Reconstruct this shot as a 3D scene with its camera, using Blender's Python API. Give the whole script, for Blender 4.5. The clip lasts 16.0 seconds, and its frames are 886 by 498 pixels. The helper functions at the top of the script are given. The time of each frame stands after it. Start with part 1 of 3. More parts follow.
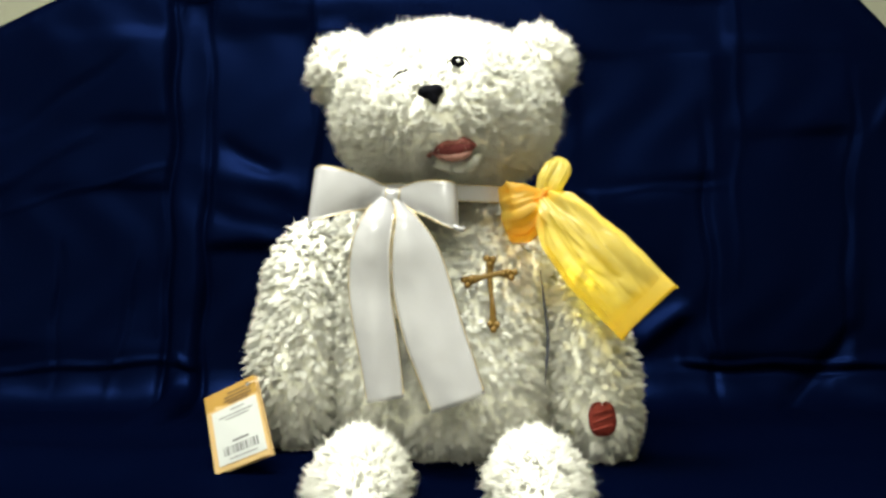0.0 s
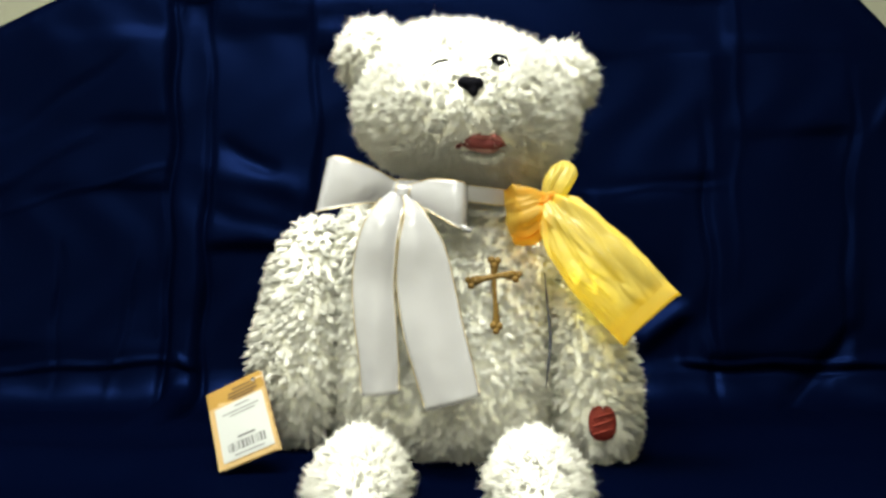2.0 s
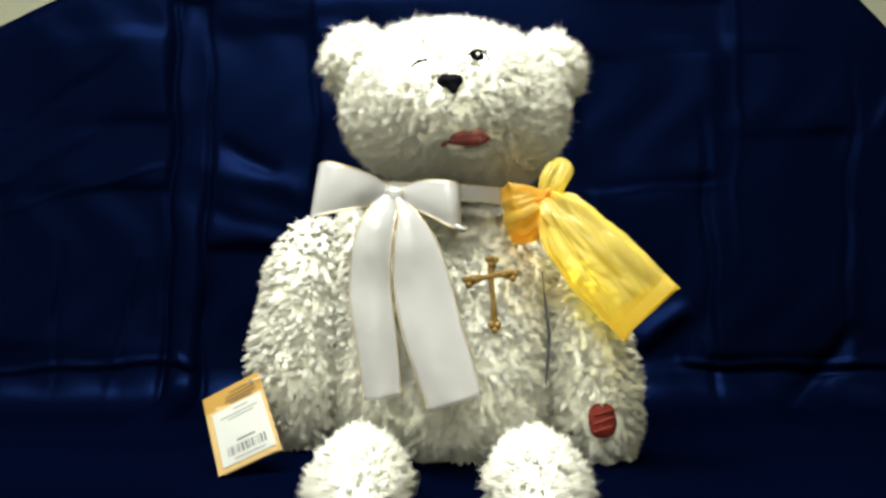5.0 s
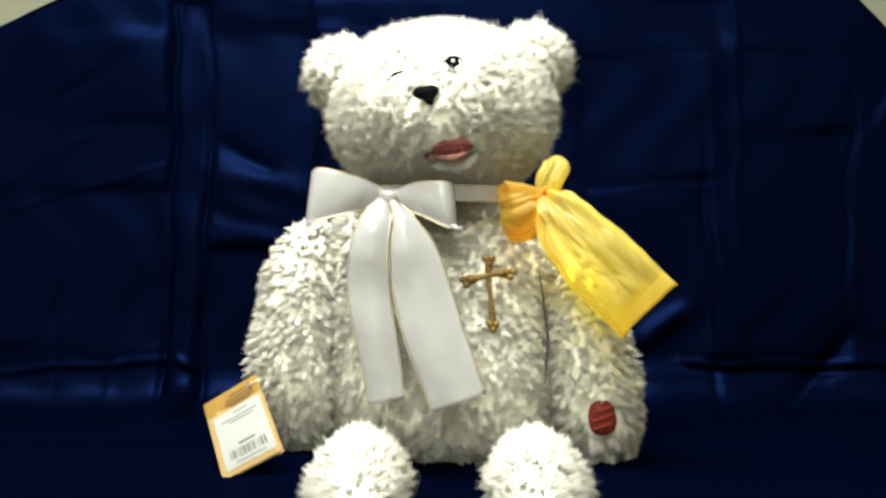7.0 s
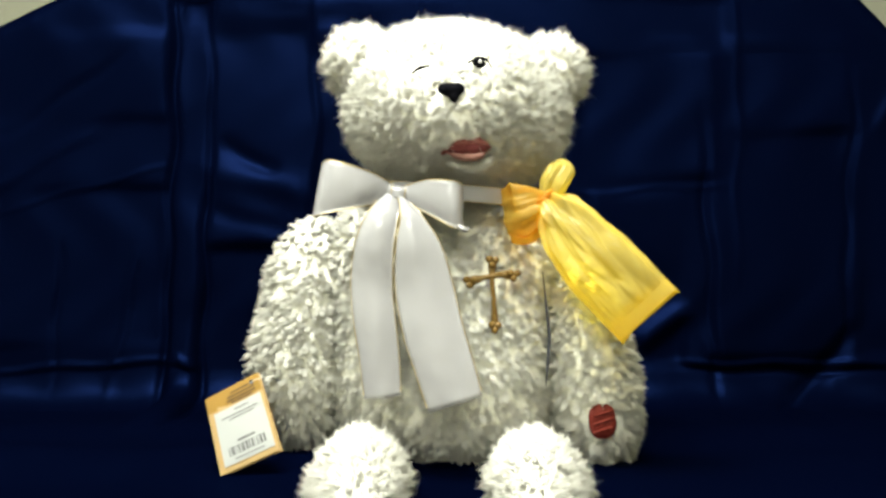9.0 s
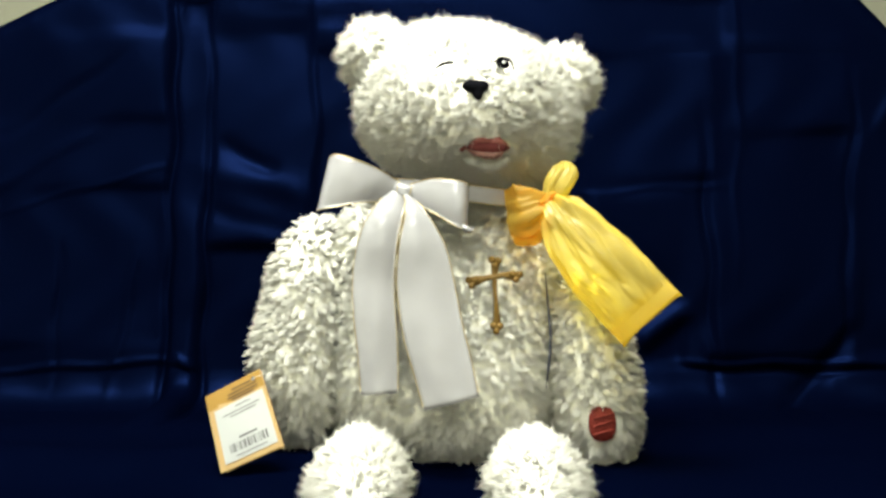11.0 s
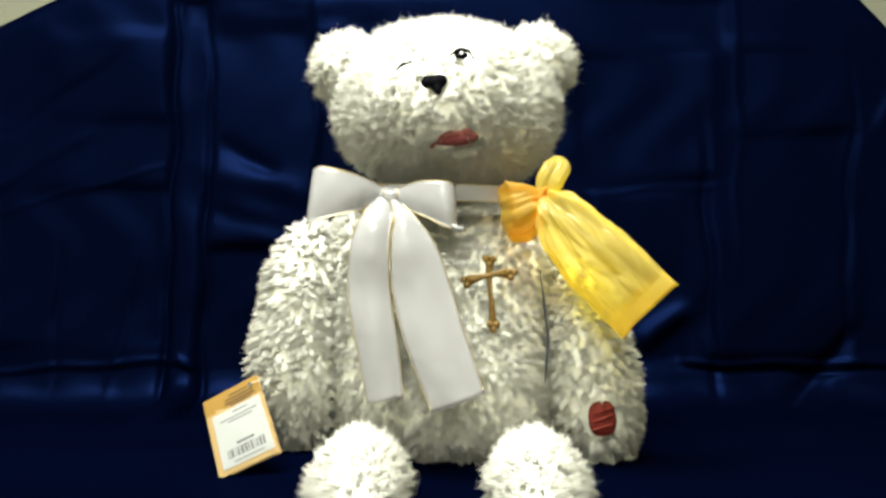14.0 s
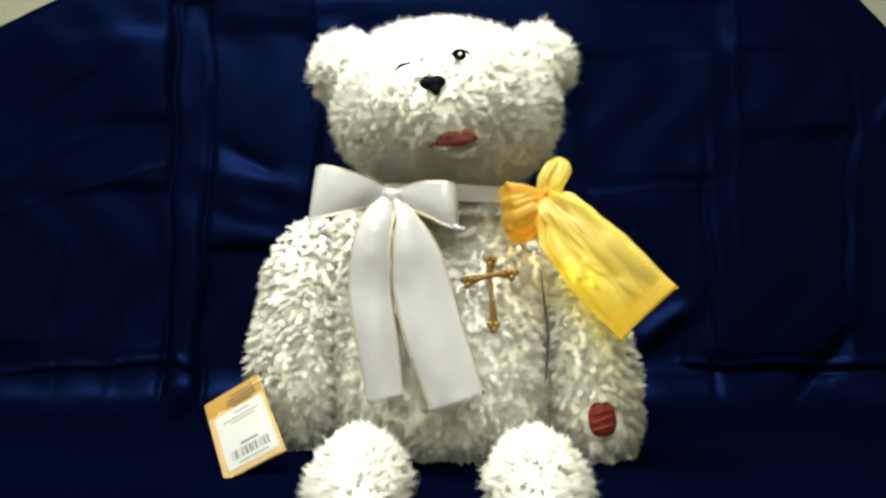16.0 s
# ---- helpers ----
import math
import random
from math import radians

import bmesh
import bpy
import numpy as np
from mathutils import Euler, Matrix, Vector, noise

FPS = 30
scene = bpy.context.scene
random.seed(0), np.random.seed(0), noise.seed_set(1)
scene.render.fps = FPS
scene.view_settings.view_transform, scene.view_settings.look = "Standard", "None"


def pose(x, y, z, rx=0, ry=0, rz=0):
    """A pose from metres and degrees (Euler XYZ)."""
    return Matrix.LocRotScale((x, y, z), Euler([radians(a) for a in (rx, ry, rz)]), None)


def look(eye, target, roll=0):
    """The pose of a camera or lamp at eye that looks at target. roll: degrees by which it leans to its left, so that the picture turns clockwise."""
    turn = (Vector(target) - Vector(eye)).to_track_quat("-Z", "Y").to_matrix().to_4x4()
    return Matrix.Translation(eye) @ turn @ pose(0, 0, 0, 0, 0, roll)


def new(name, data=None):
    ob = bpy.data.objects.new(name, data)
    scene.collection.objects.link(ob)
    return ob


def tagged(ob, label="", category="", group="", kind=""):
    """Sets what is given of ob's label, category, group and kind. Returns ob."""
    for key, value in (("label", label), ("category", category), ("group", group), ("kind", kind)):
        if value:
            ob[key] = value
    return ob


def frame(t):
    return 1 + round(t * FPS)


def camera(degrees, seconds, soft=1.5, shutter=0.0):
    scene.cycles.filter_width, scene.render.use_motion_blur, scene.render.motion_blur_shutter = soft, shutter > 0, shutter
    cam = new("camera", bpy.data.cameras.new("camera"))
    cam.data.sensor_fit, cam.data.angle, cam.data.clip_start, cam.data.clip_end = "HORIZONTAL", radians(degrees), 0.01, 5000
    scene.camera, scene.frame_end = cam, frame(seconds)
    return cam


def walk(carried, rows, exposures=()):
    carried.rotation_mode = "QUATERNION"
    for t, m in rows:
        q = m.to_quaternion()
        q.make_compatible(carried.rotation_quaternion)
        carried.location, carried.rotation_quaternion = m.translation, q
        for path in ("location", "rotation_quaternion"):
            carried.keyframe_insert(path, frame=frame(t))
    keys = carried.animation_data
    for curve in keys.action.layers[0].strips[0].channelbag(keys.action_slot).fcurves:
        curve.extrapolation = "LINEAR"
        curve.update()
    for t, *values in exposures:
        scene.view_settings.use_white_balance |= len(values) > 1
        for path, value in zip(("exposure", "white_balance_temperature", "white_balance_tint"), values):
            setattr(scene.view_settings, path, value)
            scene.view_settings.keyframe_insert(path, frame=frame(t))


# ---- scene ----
# ---- camera: stands still at table height ----
cam = camera(50.0, 16.0, soft=2.8)
EYE = (0.0, 0.0, 0.165)
walk(cam, [(0.0, look(EYE, (0.0, 1.0, 0.165))), (16.0, look(EYE, (0.0, 1.0, 0.165)))],
     exposures=[(0.0, 0.0), (16.0, 0.0)])

# ---- light: an unseen ceiling panel over the table and an added front fill, in a pale room ----
world = bpy.data.worlds.new("world")
scene.world = world
world.use_nodes = True
world.node_tree.nodes["Background"].inputs["Color"].default_value = (0.9, 0.95, 1.0, 1)
world.node_tree.nodes["Background"].inputs["Strength"].default_value = 0.05
# the second panel is fill light added behind the camera
PANELS = ((-0.28, 0.12, 1.60, 92.0), (-0.28, -1.75, 1.60, 42.0))
for lx, ly, lz, watts in PANELS:
    lamp = bpy.data.lights.new("unseen_panel_light", "AREA")
    lamp.shape, lamp.size, lamp.size_y, lamp.energy = "RECTANGLE", 1.15, 0.56, watts
    lamp.color = (0.97, 1.0, 0.90)
    lamp_ob = new("unseen_panel_light", lamp)
    lamp_ob.matrix_world = look((lx, ly, lz), (lx, ly + 0.001, 0.0))


# ---- materials ----
def material(name, color, rough=0.6, vary=0.12, scale=40.0, bump=0.0, bump_scale=300.0, metal=0.0, sheen=0.0,
             island=0.0, through_light=0.0, clear=0.0, specular=0.5, gloss_tint=None, second=None, satin=None):
    m = bpy.data.materials.new(name)
    m.use_nodes = True
    nt = m.node_tree
    n, lk = nt.nodes, nt.links
    b, out = n["Principled BSDF"], n["Material Output"]
    co = n.new("ShaderNodeTexCoord")
    tex = n.new("ShaderNodeTexNoise")
    tex.inputs["Scale"].default_value, tex.inputs["Detail"].default_value = scale, 5
    lk.new(co.outputs["Object"], tex.inputs["Vector"])
    ramp = n.new("ShaderNodeMix")
    ramp.data_type = "RGBA"
    low = second or [c * (1 - vary) for c in color]
    ramp.inputs["A"].default_value = (*low, 1)
    ramp.inputs["B"].default_value = (*[min(1.0, c * (1 + vary * 0.6)) for c in color], 1)
    lk.new(tex.outputs["Fac"], ramp.inputs["Factor"])
    colour = ramp.outputs["Result"]
    if island:
        geo = n.new("ShaderNodeNewGeometry")
        dim = n.new("ShaderNodeMapRange")
        dim.inputs["To Min"].default_value, dim.inputs["To Max"].default_value = 1 - island, 1.0
        lk.new(geo.outputs["Random Per Island"], dim.inputs["Value"])
        mul = n.new("ShaderNodeMix")
        mul.data_type, mul.blend_type = "RGBA", "MULTIPLY"
        mul.inputs["Factor"].default_value = 1.0
        lk.new(colour, mul.inputs["A"])
        lk.new(dim.outputs["Result"], mul.inputs["B"])
        colour = mul.outputs["Result"]
    lk.new(colour, b.inputs["Base Color"])
    b.inputs["Roughness"].default_value, b.inputs["Metallic"].default_value = rough, metal
    b.inputs["Sheen Weight"].default_value = sheen
    b.inputs["Specular IOR Level"].default_value = specular
    if gloss_tint:
        b.inputs["Specular Tint"].default_value = (*gloss_tint, 1)
    if bump:
        fine = n.new("ShaderNodeTexNoise")
        fine.inputs["Scale"].default_value, fine.inputs["Detail"].default_value = bump_scale, 4
        lk.new(co.outputs["Object"], fine.inputs["Vector"])
        bp = n.new("ShaderNodeBump")
        bp.inputs["Strength"].default_value, bp.inputs["Distance"].default_value = bump, 0.002
        lk.new(fine.outputs["Fac"], bp.inputs["Height"])
        lk.new(bp.outputs["Normal"], b.inputs["Normal"])
    last = b.outputs["BSDF"]
    if satin:
        gl = n.new("ShaderNodeBsdfGlossy")
        gl.inputs["Color"].default_value, gl.inputs["Roughness"].default_value = (*satin, 1), rough
        if bump:
            lk.new(bp.outputs["Normal"], gl.inputs["Normal"])
        both = n.new("ShaderNodeAddShader")
        lk.new(last, both.inputs[0])
        lk.new(gl.outputs["BSDF"], both.inputs[1])
        last = both.outputs["Shader"]
    if through_light:
        tr = n.new("ShaderNodeBsdfTranslucent")
        lk.new(colour, tr.inputs["Color"])
        mx = n.new("ShaderNodeMixShader")
        mx.inputs["Fac"].default_value = through_light
        lk.new(last, mx.inputs[1])
        lk.new(tr.outputs["BSDF"], mx.inputs[2])
        last = mx.outputs["Shader"]
    if clear:
        tp = n.new("ShaderNodeBsdfTransparent")
        tp.inputs["Color"].default_value = (*[min(1.0, c * 1.1 + 0.1) for c in color], 1)
        mx = n.new("ShaderNodeMixShader")
        mx.inputs["Fac"].default_value = clear
        lk.new(last, mx.inputs[1])
        lk.new(tp.outputs["BSDF"], mx.inputs[2])
        last = mx.outputs["Shader"]
    lk.new(last, out.inputs["Surface"])
    return m


CLOTH = material("navy_polyester", (0.0002, 0.0007, 0.0046), rough=0.38, vary=0.35, scale=9, bump=0.12, bump_scale=900, specular=0.0, satin=(0.0005, 0.0013, 0.0062))
# the unseen walls stay pale to bounce fill light
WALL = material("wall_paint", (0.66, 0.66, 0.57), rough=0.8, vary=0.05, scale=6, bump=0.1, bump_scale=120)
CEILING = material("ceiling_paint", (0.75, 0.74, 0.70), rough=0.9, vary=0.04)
# back wall: the wall paint darkened in place of less light on it
WALL_BACK = material("darkened_wall_paint", (0.21, 0.21, 0.155), rough=0.8, vary=0.05, scale=6, bump=0.1, bump_scale=120)
FLOORING = material("floor_vinyl", (0.30, 0.27, 0.22), rough=0.5, vary=0.2, scale=8)
TABLE = material("table_laminate", (0.35, 0.25, 0.16), rough=0.45, vary=0.2, scale=14)
BOARD = material("fibre_board", (0.33, 0.26, 0.18), rough=0.8, vary=0.15)
FUR = material("white_plush_pile", (0.96, 0.945, 0.86), rough=0.30, vary=0.04, scale=60, island=0.06, through_light=0.42, specular=0.9)
PILE_BASE = material("plush_backing", (0.94, 0.925, 0.81), rough=0.9, vary=0.06, scale=120, bump=0.6, bump_scale=700)
CHIN = material("short_white_fleece", (0.74, 0.70, 0.60), rough=0.85, vary=0.12, scale=200, bump=0.5, bump_scale=900, sheen=0.3)
SATIN = material("white_satin", (0.34, 0.335, 0.343), rough=0.20, specular=0.95, vary=0.04, scale=30, bump=0.03, bump_scale=22, sheen=0.05, through_light=0.12)
GOLD_THREAD = material("gold_edge_thread", (0.40, 0.31, 0.14), rough=0.35, vary=0.2, scale=400, metal=0.6)
GOLD_STITCH = material("gold_embroidery", (0.165, 0.092, 0.012), rough=0.42, vary=0.35, scale=300, bump=0.5, bump_scale=900, metal=0.25)
ORGANZA = material("yellow_organza", (0.90, 0.74, 0.20), rough=0.22, vary=0.15, scale=45, bump=0.12, bump_scale=60, through_light=0.35, clear=0.62)
ORGANZA_DEEP = material("deep_yellow_organza", (0.80, 0.55, 0.09), rough=0.4, vary=0.2, scale=60, bump=0.3, bump_scale=150, through_light=0.4, clear=0.58)
BLACK = material("black_stitching", (0.004, 0.004, 0.006), rough=0.75, vary=0.4, scale=200, bump=0.3, bump_scale=1200, specular=0.03)
GLINT_WHITE = material("eye_glint_white", (0.85, 0.85, 0.85), rough=0.4, vary=0.03)
LIP = material("pink_lip_felt", (0.40, 0.150, 0.125), specular=0.1, rough=0.9, vary=0.2, scale=150, bump=0.4, bump_scale=800)
LIP_PALE = material("faded_pink_lip_felt", (0.50, 0.27, 0.225), specular=0.1, rough=0.9, vary=0.25, scale=150, bump=0.4, bump_scale=800)
MOUTH_IN = material("dark_red_mouth_felt", (0.11, 0.014, 0.012), rough=0.85, vary=0.3, scale=200)
CREVICE_DARK = material("dark_crevice_grey", (0.030, 0.032, 0.045), rough=0.8, vary=0.4, scale=300, bump=0.4, bump_scale=900)
RED = material("red_embroidery", (0.125, 0.014, 0.009), rough=0.6, specular=0.2, vary=0.3, scale=200, bump=0.5, bump_scale=700)
HEADER = material("orange_print", (0.38, 0.22, 0.045), rough=0.5, vary=0.1, scale=80)
KRAFT = material("tan_card", (0.52, 0.35, 0.15), rough=0.55, vary=0.08, scale=80)
STICKER = material("white_sticker", (0.50, 0.515, 0.50), rough=0.4, vary=0.03, scale=90)
INK = material("grey_print", (0.14, 0.14, 0.14), rough=0.6, vary=0.2)
INK_PALE = material("pale_print", (0.26, 0.26, 0.26), rough=0.6, vary=0.1)
INK_BROWN = material("brown_print", (0.17, 0.10, 0.035), rough=0.6, vary=0.2)
DIFFUSER = material("lamp_diffuser", (0.9, 0.9, 0.86), rough=0.5)
dn = DIFFUSER.node_tree.nodes["Principled BSDF"]
dn.inputs["Emission Color"].default_value = (1.0, 0.97, 0.88, 1)
dn.inputs["Emission Strength"].default_value = 6.0
METAL = material("white_metal", (0.7, 0.7, 0.7), rough=0.4)


# ---- mesh helpers ----
def raw_mesh(name, verts, faces, mat, smooth=True):
    me = bpy.data.meshes.new(name)
    me.from_pydata([tuple(v) for v in verts], [], faces)
    me.materials.append(mat)
    me.polygons.foreach_set("use_smooth", [smooth] * len(me.polygons))
    me.update()
    return me


def part(name, data, parent=None, label="", kind=""):
    ob = new(name, data)
    ob.parent = parent
    return tagged(ob, label=label, kind=kind)


def box_data(name, size, mat, bevel=0.0):
    bm = bmesh.new()
    bmesh.ops.create_cube(bm, size=1)
    bmesh.ops.scale(bm, vec=size, verts=bm.verts)
    if bevel:
        bmesh.ops.bevel(bm, geom=list(bm.edges), offset=bevel, segments=2, affect="EDGES", profile=0.5)
    me = bpy.data.meshes.new(name)
    bm.to_mesh(me)
    bm.free()
    me.materials.append(mat)
    return me


def slab(name, lo, hi, mat, label, kind="structure", category="", bevel=0.0):
    ob = new(name, box_data(name, [b - a for a, b in zip(lo, hi)], mat, bevel))
    ob.location = [(a + b) / 2 for a, b in zip(lo, hi)]
    return tagged(ob, label=label, kind=kind, category=category)


def spline(points, n):
    """n points on a smooth curve through the given ones (rows of any width)."""
    p = np.array(points, float)
    p = np.vstack([2 * p[0] - p[1], p, 2 * p[-1] - p[-2]])
    out = []
    for u in np.linspace(0, len(p) - 3 - 1e-6, n):
        i, f = int(u), u - int(u)
        a, b, c, d = p[i:i + 4]
        out.append(0.5 * (2 * b + (c - a) * f + (2 * a - 5 * b + 4 * c - d) * f * f + (3 * b - a - 3 * c + d) * f ** 3))
    return np.array(out)


def tube(points, radii, mat, name, sides=8, n=24, flat=1.0):
    """A round cord through the points, its radius running through radii; flat squeezes it front to back."""
    c = spline(points, n)
    r = np.interp(np.linspace(0, 1, n), np.linspace(0, 1, len(radii)), radii)
    tan = np.gradient(c, axis=0)
    verts, faces = [], []
    for i in range(n):
        t = tan[i] / (np.linalg.norm(tan[i]) + 1e-12)
        side = np.cross(t, (0, 1, 0.013))
        side /= np.linalg.norm(side) + 1e-12
        fore = np.cross(side, t)
        for k in range(sides):
            a = 2 * math.pi * k / sides
            verts.append(c[i] + r[i] * (math.cos(a) * side + flat * math.sin(a) * fore))
    for i in range(n - 1):
        for k in range(sides):
            j = (k + 1) % sides
            faces.append((i * sides + k, i * sides + j, (i + 1) * sides + j, (i + 1) * sides + k))
    faces.append(tuple(range(sides)))
    faces.append(tuple(range((n - 1) * sides, n * sides))[::-1])
    return raw_mesh(name, verts, faces, mat)


# ---- plush: soft bodies and their pile ----
class Blob:
    """A stuffed body: a rounded block with soft bulges. Bulges are (direction, height, width)."""

    def __init__(self, centre, radii, power=2.0, turn=(0, 0, 0), bulges=()):
        self.c, self.r, self.e = np.array(centre), np.array(radii), power
        self.m = np.array(Euler([radians(a) for a in turn]).to_matrix())
        self.b = [(np.array(d) / np.linalg.norm(d), h, w) for d, h, w in bulges]

    def reach(self, d):
        k = (np.abs(d / self.r) ** self.e).sum(-1) ** (-1 / self.e)
        for v, h, w in self.b:
            k = k + h * np.exp(-(1 - d @ v) / w)
        return k

    def points(self, d):
        return self.c + (d * self.reach(d)[:, None]) @ self.m.T

    def normals(self, d):
        a = np.cross(d, np.where(np.abs(d[:, 2:3]) > 0.9, (1.0, 0, 0), (0, 0, 1.0)))
        a /= np.linalg.norm(a, axis=1, keepdims=True)
        b = np.cross(d, a)
        s = 0.02
        unit = lambda v: v / np.linalg.norm(v, axis=1, keepdims=True)
        p = [self.points(unit(d + s * v)) for v in (a, -a, b, -b)]
        n = unit(np.cross(p[0] - p[1], p[2] - p[3]))
        return n * np.sign((n * (d @ self.m.T)).sum(1, keepdims=True))

    def inside(self, p, grow=0.0):
        v = (p - self.c) @ self.m
        dist = np.linalg.norm(v, axis=1)
        return dist < self.reach(v / dist[:, None]) + grow

    def mesh(self, name, mat, origin, cols=56, rows=36, swell=0.0):
        d = [(math.sin(math.pi * j / rows) * math.cos(2 * math.pi * i / cols),
              math.sin(math.pi * j / rows) * math.sin(2 * math.pi * i / cols),
              math.cos(math.pi * j / rows)) for j in range(rows + 1) for i in range(cols)]
        d = np.array(d)
        v = self.points(d) + swell * (d @ self.m.T) - np.array(origin)
        f = [(j * cols + i, (j + 1) * cols + i, (j + 1) * cols + (i + 1) % cols, j * cols + (i + 1) % cols)
             for j in range(rows) for i in range(cols)]
        return raw_mesh(name, v, f, mat)

    def scatter(self, rng, spacing):
        """Roots spread over the body at about that spacing, with their normals."""
        n = 60000
        i = np.arange(n) + 0.5
        z, a = 1 - 2 * i / n, math.pi * (1 + 5 ** 0.5) * i
        d = np.stack([np.sqrt(1 - z * z) * np.cos(a), np.sqrt(1 - z * z) * np.sin(a), z], 1)
        nor = self.normals(d)
        w = self.reach(d) ** 2 / np.clip((nor * (d @ self.m.T)).sum(1), 0.2, 1) * 4 * math.pi / n
        keep = rng.random(n) < w / spacing ** 2
        return self.points(d[keep]), nor[keep]


def swirl(p, k=55.0):
    """A slowly turning field of directions, for the lie of the pile."""
    x, y, z = (p * k).T
    return np.stack([np.sin(1.3 * y + 0.7 * z) + np.sin(2.1 * z - x), np.sin(1.1 * z + x) + np.sin(1.7 * x - y),
                     np.sin(1.2 * x + 0.9 * y) + np.sin(1.9 * y + z)], 1) * 0.5


def pile(name, roots, normals, lie, length, origin, rng, strands=8, thick=0.00095, spread=0.0024, gather=0.0006, mat=None, tilt=0.28):
    """Locks of pile: each a few tapered fibres that rise from the backing, bend to the lie and meet near the tip."""
    n = len(roots)
    unit = lambda v: v / (np.linalg.norm(v, axis=-1, keepdims=True) + 1e-12)
    idx = np.repeat(np.arange(n), strands)
    total = len(idx)
    normals, lie = unit(normals), unit(lie)
    lie = lie + normals * np.clip(0.35 - (lie * normals).sum(1, keepdims=True), 0, None)
    N, D = normals[idx], unit(lie)[idx]
    L = (length * rng.uniform(0.75, 1.2, n))[idx] * rng.uniform(0.75, 1.1, total)
    T1 = unit(np.cross(N, rng.normal(size=(total, 3))))
    b = roots[idx] + T1 * (rng.random(total) ** 0.5 * spread)[:, None] - N * 0.0012
    mid = b + (unit(N * 0.6 + D * 0.7) * (0.50 * L)[:, None])
    tip = roots[idx] + unit(N * 0.35 + D)[:] * (0.72 * L)[:, None] + N * (0.16 * L)[:, None]
    stray = rng.random(total) < 0.26
    tip = tip + rng.normal(size=(total, 3)) * np.where(stray, gather * 2.4, gather)[:, None]
    A = unit(np.cross(D + N, T1 + 0.01))
    axis = unit(tip - b)
    A = unit(A - axis * (A * axis).sum(1, keepdims=True))
    B = np.cross(axis, A)
    rad = thick * rng.uniform(0.7, 1.25, total) * np.where(stray, 0.42, 1.0)
    belly = mid * 0.75 + tip * 0.25
    v = np.empty((total, 7, 3))
    for k in range(3):
        ca, sa = math.cos(2.094 * k), math.sin(2.094 * k)
        ring = A * ca + B * sa
        v[:, k] = b + ring * (rad * 0.8)[:, None]
        v[:, 3 + k] = belly + ring * rad[:, None]
    v[:, 6] = tip
    v -= np.array(origin)
    f = []
    for k in range(3):
        j = (k + 1) % 3
        f += [(k, j, 3 + j), (k, 3 + j, 3 + k), (3 + k, 3 + j, 6)]
    f = (np.array(f)[None] + (np.arange(total) * 7)[:, None, None]).reshape(-1)
    me = bpy.data.meshes.new(name)
    me.vertices.add(total * 7)
    me.vertices.foreach_set("co", v.reshape(-1))
    me.loops.add(len(f))
    me.loops.foreach_set("vertex_index", f.astype(np.int32))
    me.polygons.add(len(f) // 3)
    me.polygons.foreach_set("loop_start", np.arange(0, len(f), 3, dtype=np.int32))
    me.update(calc_edges=True)
    me.polygons.foreach_set("use_smooth", np.ones(len(f) // 3, dtype=bool))
    me.materials.append(mat or FUR)
    # fibres shade as part of the soft surface they belong to
    core = np.concatenate([np.repeat(b[:, None], 3, 1), np.repeat(belly[:, None], 3, 1), (2 * belly - tip)[:, None]], 1)
    ring_out = v - core + np.array(origin)
    lock = unit(rng.normal(size=(n, 3)))[idx]
    soft = unit(0.78 * N[:, None] + tilt * lock[:, None] + 0.20 * unit(ring_out))
    me.normals_split_custom_set_from_vertices(soft.reshape(-1, 3))
    me.update()
    return me


def fuzz(points, radii, mat, name, count, length, rng):
    """A soft cord of short felt fibres."""
    c = spline(points, count)
    r = np.interp(np.linspace(0, 1, count), np.linspace(0, 1, len(radii)), radii)
    t = np.gradient(c, axis=0)
    t /= np.linalg.norm(t, axis=1, keepdims=True)
    side = np.cross(t, (0, 1, 0.01))
    side /= np.linalg.norm(side, axis=1, keepdims=True)
    fore = np.cross(side, t)
    a = rng.uniform(0, 2 * math.pi, count)
    n = side * np.cos(a)[:, None] + fore * np.sin(a)[:, None]
    lie = n + rng.normal(size=n.shape) * 0.5 + np.array((0, 0, -0.3))
    full = np.clip(r / r.max(), 0.35, 1)
    return pile(name, c + n * r[:, None], n, lie, length * full, (0, 0, 0), rng, strands=4, thick=0.0005, spread=0.0009, gather=0.0004, mat=mat)


